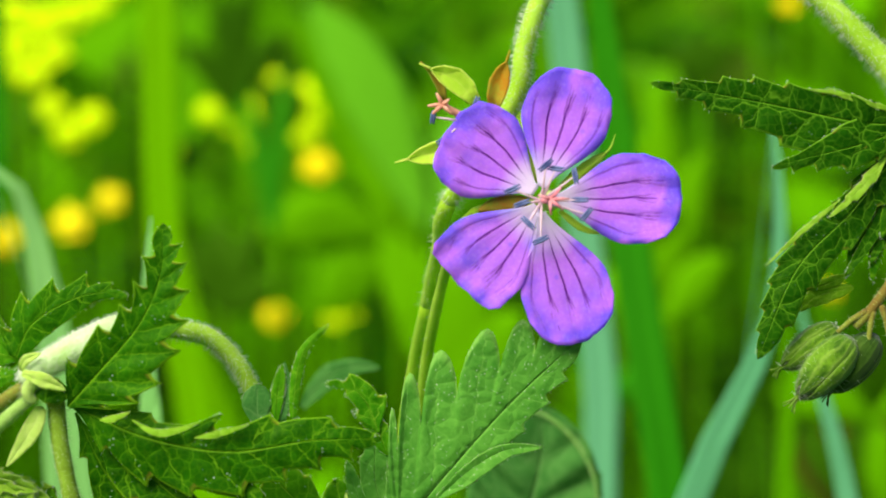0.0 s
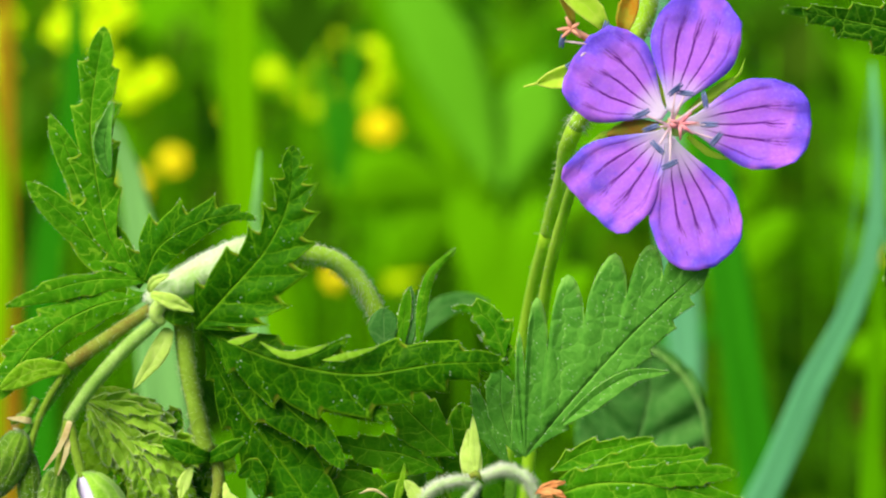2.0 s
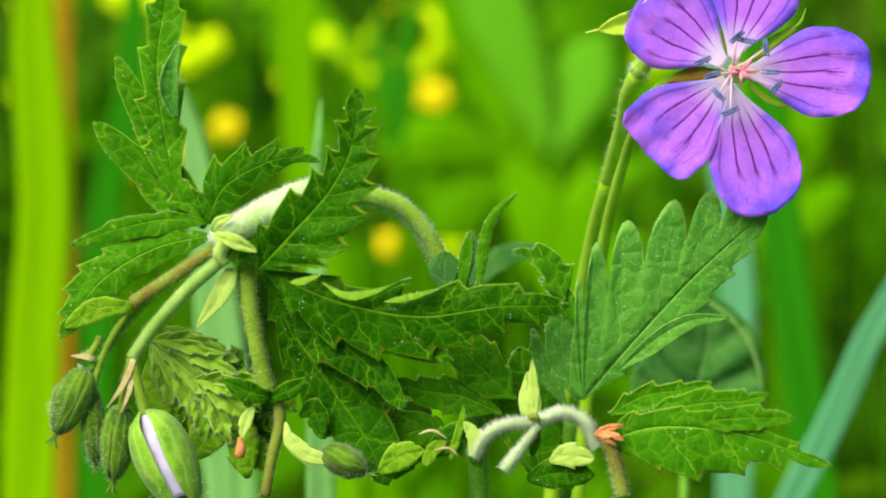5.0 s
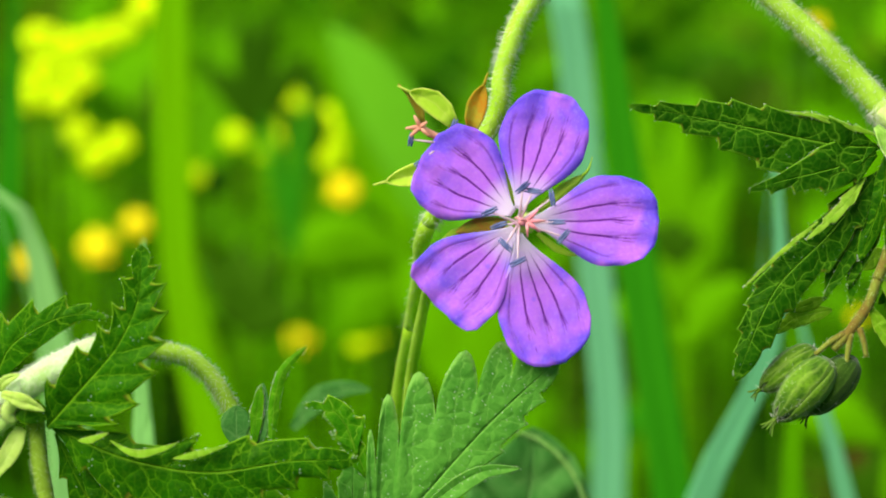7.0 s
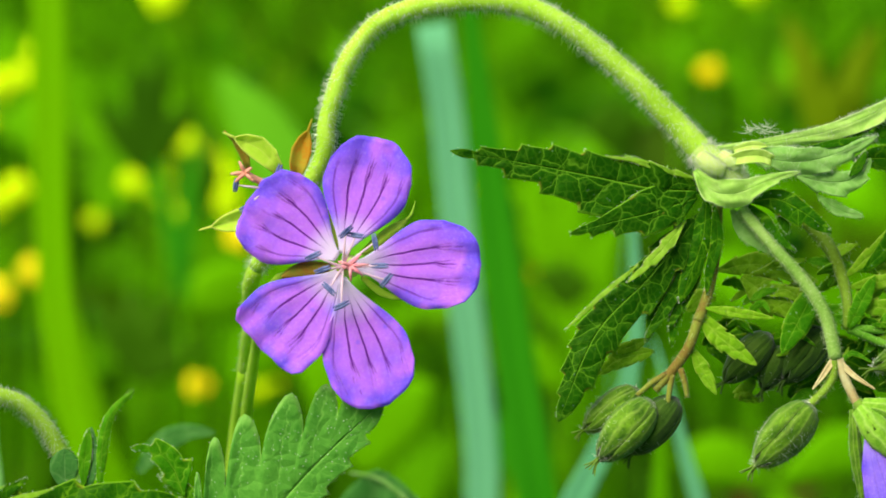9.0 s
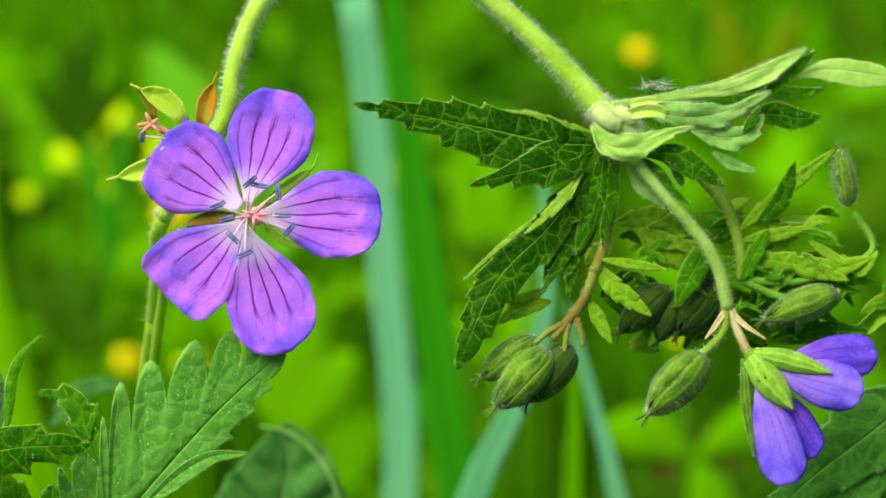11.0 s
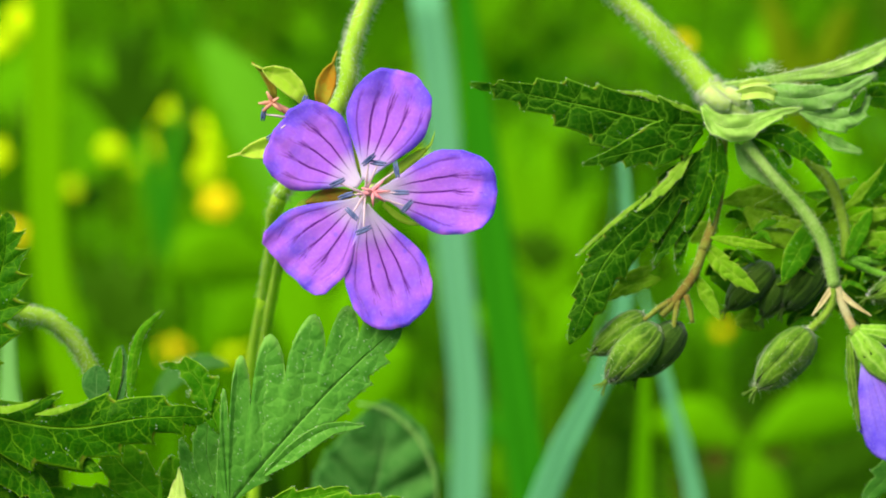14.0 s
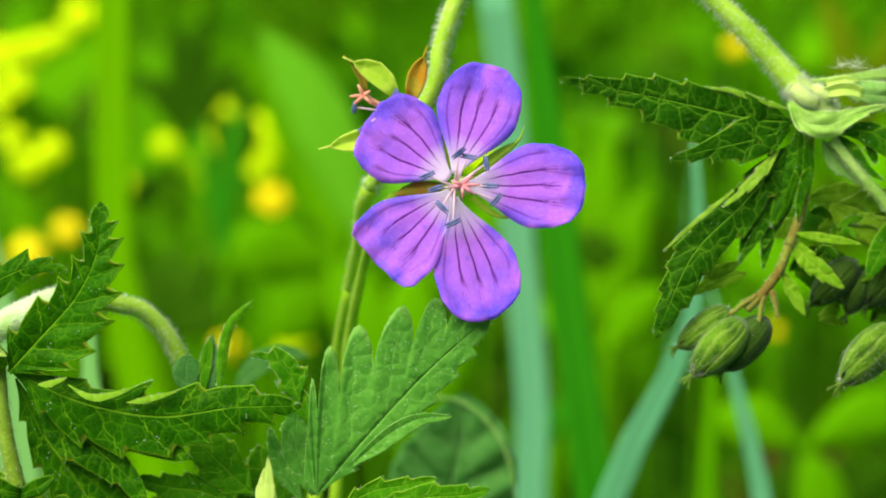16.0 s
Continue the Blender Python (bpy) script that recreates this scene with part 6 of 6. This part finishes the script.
# ---- the meadow ----
def meadow(name, label, count, ring, heights, width, material, seed, sway=(0.05, 0.5)):
    """Loose grass as one mesh: bent blades from the ground, in a ring round the flowers; low where the flowers stand."""
    rnd = np.random.RandomState(seed)
    verts, faces = [], []
    for _ in range(count):
        r = ring[0] + (ring[1] - ring[0]) * rnd.rand() ** 0.75
        w0 = rnd.uniform(0, 6.283)
        x, y = r * math.sin(w0), r * math.cos(w0) - 0.2
        h = rnd.uniform(*heights)
        w = width * rnd.uniform(0.5, 1.3) * (0.8 + 0.08 * r)
        a = rnd.uniform(0, 6.283)
        lean = rnd.uniform(*sway) * h
        dx, dy = math.cos(a) * lean, math.sin(a) * lean
        t = rnd.uniform(-0.9, 0.9)
        sx, sy = math.cos(t) * w, math.sin(t) * w
        base = len(verts)
        for k in range(6):
            s = k / 5
            px, py, pz = x + dx * s * s, y + dy * s * s, h * (s - 0.18 * s * s * lean / h) - 0.01
            ww = (1 - s ** 2.2) + 0.03
            verts += [(px - sx * ww, py - sy * ww, pz), (px + sx * ww, py + sy * ww, pz)]
        faces += [(base + 2 * k, base + 2 * k + 1, base + 2 * k + 3, base + 2 * k + 2) for k in range(5)]
    me = bpy.data.meshes.new(name)
    me.from_pydata(verts, [], faces)
    me.materials.append(material)
    for p in me.polygons:
        p.use_smooth = True
    return tagged(new(name, me), label, "grass", "", "stuff")


meadow("short_grass", "short meadow grass round the flowers' feet", 9000, (0.0, 1.3), (0.08, 0.26), 0.0024, MEADOW, 3)
meadow("middle_grass", "knee-high meadow grass about the flowers", 5000, (1.1, 2.9), (0.06, 0.17), 0.0042, MEADOW, 7)
meadow("tall_grass", "tall bright green meadow grass", 6000, (2.8, 5.4), (0.26, 0.50), 0.0075, MEADOW, 4, (0.5, 1.3))
meadow("dark_grass", "deep green grass standing in the meadow", 700, (1.9, 4.2), (0.20, 0.38), 0.0070, GRASS_DARK, 5, (0.3, 1.1))
meadow("far_grass", "meadow grass running out to the distance", 26000, (5.0, 16.0), (0.35, 0.65), 0.012, MEADOW, 6)


def undergrowth(name, label, count, seed, material, near=1.15, deep=3.1, rise=(0.42, 1.9), size_=(0.012, 0.045), clumps=0, fan=None, bare=()):
    """Broad meadow leaves by the hundred, as one mesh: bent ovals on the way up through the grass."""
    rnd = np.random.RandomState(seed)
    verts, faces = [], []
    for _ in range(count):
        r = near + deep * rnd.rand()
        w0 = rnd.uniform(-0.36, 0.36) if rnd.rand() < 0.42 else rnd.uniform(0.36, 5.92)
        u0 = rnd.uniform(*rise)
        if not fan and not clumps and 0.06 < w0 < 0.2 and u0 > 1.2 and rnd.rand() < 0.6:
            continue
        if fan:
            w0 = rnd.uniform(*fan)
        if clumps:
            k = rnd.randint(clumps)
            w0 = (k * 0.618 % 1) * 6.283 * 0.93 + rnd.normal(0, 0.012)
            w0 = (k * 0.377 % 1) * 0.4 - 0.2 + rnd.normal(0, 0.012) if k % 4 == 0 else w0
            u0 = rise[0] + (k * 0.73 % 1) * (rise[1] - rise[0]) + rnd.normal(0, 0.07)
        x, y = r * math.sin(w0), r * math.cos(w0) - 0.25
        z = 0.45 - 0.135 * (r + 0.14) * u0
        if z < 0.03 or (u0 < 1.45 and r < 1.5):
            continue
        size = rnd.uniform(*size_) * (0.75 + 0.3 * r)
        m = Matrix.Translation((x, y, z)) @ Euler((rnd.uniform(0.2, 1.3), rnd.uniform(-0.5, 0.5), rnd.uniform(-1.2, 1.2))).to_matrix().to_4x4()
        if clumps and k in bare:
            continue
        b = len(verts)
        for i in range(7):
            s = i / 6
            w = 0.42 * math.sin(math.pi * (0.04 + 0.94 * s) ** 0.8)
            for f in (-1, 0, 1):
                verts.append(tuple(m @ (Vector((f * w, s * 1.7 - 0.8, -0.35 * s * s + 0.1 * abs(f))) * size)))
        for i in range(6):
            for f in range(2):
                q = b + 3 * i + f
                faces.append((q, q + 1, q + 4, q + 3))
        # its stalk, down to the ground
        c = len(verts)
        p = m @ (Vector((0, -0.8, 0)) * size)
        verts += [(p.x - 0.0004, p.y, p.z), (p.x + 0.0004, p.y, p.z), (p.x + 0.0007, p.y + 0.02, -0.01), (p.x - 0.0007, p.y + 0.02, -0.01)]
        faces.append((c, c + 1, c + 2, c + 3))
    me = bpy.data.meshes.new(name)
    me.from_pydata(verts, [], faces)
    me.materials.append(material)
    for p in me.polygons:
        p.use_smooth = True
    return tagged(new(name, me), label, "undergrowth", "", "stuff")


undergrowth("undergrowth", "broad green meadow leaves crowding among the grass", 6500, 8, MEADOW)
undergrowth("broad_undergrowth", "large soft green leaves among the grass", 520, 31, MEADOW, 1.5, 1.3, (0.25, 1.6), (0.022, 0.042))
# Added leaves whose dark colour stands in for shade among the grass.
undergrowth("shade_tone_undergrowth", "leaves coloured dark for the shade low among the grass", 2600, 21, SHADE_TONE, 1.5, 1.4, (0.6, 1.75), (0.014, 0.035), 130, bare=(36, 44, 76, 84, 92))
undergrowth("back_shade_tone_undergrowth", "leaves coloured dark for the shade behind the yellow flowers", 170, 23, SHADE_TONE, 1.65, 0.5, (0.5, 1.3), (0.012, 0.028), 0, (-0.2, -0.06))


def rosette(name, x, y, z, size, material, label, category, group, turn, seed):
    """A stalk with a few rounded bright leaves or petals that catch the sun."""
    rnd = random.Random(seed)
    ob = thing(name, (x, y, 0), label, category, group)
    bm = bmesh.new()
    bmesh.ops.create_cone(bm, cap_ends=True, segments=7, radius1=0.0013, radius2=0.0009, depth=z, matrix=Matrix.Translation((x, y, z / 2)))
    part("stem", bm, GRASS, ob)
    for k in range(5):
        bm = bmesh.new()
        a = 6.283 * k / 5 + turn
        c = Vector((x, y, z)) + Vector((math.cos(a), -0.35, math.sin(a))) * size * 0.5
        m = Matrix.Translation(c) @ Matrix.Rotation(radians(48 + rnd.uniform(-15, 15)), 4, "X") @ Matrix.Rotation(a, 4, "Z") @ Matrix.Diagonal((size * 0.7, size * 0.55, size * 0.3, 1))
        bmesh.ops.create_circle(bm, cap_ends=False, segments=12, radius=1.0, matrix=m)
        mid = bm.verts.new(m @ Vector((0, 0, -0.35)))
        ring = [v for v in bm.verts if v is not mid]
        for p, q in zip(ring, ring[1:] + ring[:1]):
            bm.faces.new((mid, p, q))
        part("petal", bm, material, ob)


def far_flowers(seed, material, spots):
    """Bright flowers between the far leaves: (place on the grid, size in metres)."""
    for k, (spot, size) in enumerate(spots):
        p = at(*spot)
        yellow = material is SUNLIT
        rosette("buttercup" if yellow else "amber_flower", p.x, p.y, p.z, size, material, "sunlit yellow flower on a thin stalk" if yellow else "small amber flower on a thin stalk", "flower", "far yellow flowers", (k + seed) * 0.7, k + seed)


far_flowers(0, SUNLIT, (((-1514, 854, 16000), 0.0082), ((-1515, 643, 16000), 0.0048), ((-3052, 892, 16000), 0.0069), ((-2973, 1236, 16000), 0.0077), ((-2762, 1293, 16000), 0.0069), ((-2898, 1044, 16000), 0.0069), ((-2805, 488, 16000), 0.0064), ((-2643, 583, 16000), 0.0064), ((-3184, 1295, 16000), 0.0075), ((-2608, 1349, 16000), 0.0057), ((-3147, 1084, 16000), 0.0075)))
far_flowers(11, SUNLIT, (((-2919, 661, 16000), 0.0057), ((-3264, 912, 16000), 0.0069), ((-963, 740, 17000), 0.0049), ((-1092, 613, 17000), 0.0046), ((-1636, 1891, 16000), 0.0076), ((-1125, 732, 16000), 0.0092), ((-1856, 623, 16000), 0.0049), ((-2214, 371, 17000), 0.0044), ((-2459, 1512, 16000), 0.0069), ((354, 509, 16000), 0.0062), ((-3785, 486, 16000), 0.0080)))
far_flowers(22, SUNLIT, (((-3865, 832, 16000), 0.0080), ((-3880, 253, 16000), 0.0075), ((-3673, 969, 16000), 0.0069), ((-3709, 679, 16000), 0.0069), ((-872, -674, 15000), 0.0053), ((-964, -747, 15000), 0.0044), ((-1733, 535, 17000), 0.0044), ((-1635, 414, 17000), 0.0041), ((1926, 1850, 16500), 0.0049), ((2421, 1926, 16500), 0.0053)))
far_flowers(33, SUNLIT, (((-1671, 789, 16000), 0.0056), ((-1251, 588, 16000), 0.0062), ((-1119, 635, 16000), 0.0058), ((-1367, 557, 16000), 0.0052), ((-1200, 472, 16000), 0.0056)))
far_flowers(50, AMBER, (((-1114, 258, 16000), 0.0067), ((-2790, -126, 16000), 0.0074), ((-3240, -220, 16000), 0.0064), ((-2526, 32, 16000), 0.0057), ((-1349, -728, 15000), 0.0053), ((929, -14, 16500), 0.0032), ((1079, 0, 16000), 0.0032), ((2081, 1346, 16000), 0.0047), ((2367, -616, 16000), 0.0029), ((1279, -152, 16000), 0.0034)))

# ---- ground ----
SOIL = blade_material("meadow soil and moss", (0.03, 0.09, 0.004), (0.06, 0.20, 0.004), thin=0.0, rough=0.9)
bm = bmesh.new()
n = 48
grid_ = []
for i in range(n + 1):
    row = []
    for j in range(n + 1):
        x, y = [math.copysign(abs(2 * q / n - 1) ** 4 * 600 + abs(2 * q / n - 1) * 6, 2 * q / n - 1) for q in (i, j)]
        row.append(bm.verts.new((x, y, min(0.0, 0.03 * noise.noise(Vector((x * 0.7, y * 0.7, 0))) - 0.03))))
    grid_.append(row)
for i in range(n):
    for j in range(n):
        bm.faces.new((grid_[i][j], grid_[i + 1][j], grid_[i + 1][j + 1], grid_[i][j + 1]))
ground = new("ground", finish("ground", bm, SOIL))
tagged(ground, "mossy dark soil of the meadow", "ground", "", "structure")
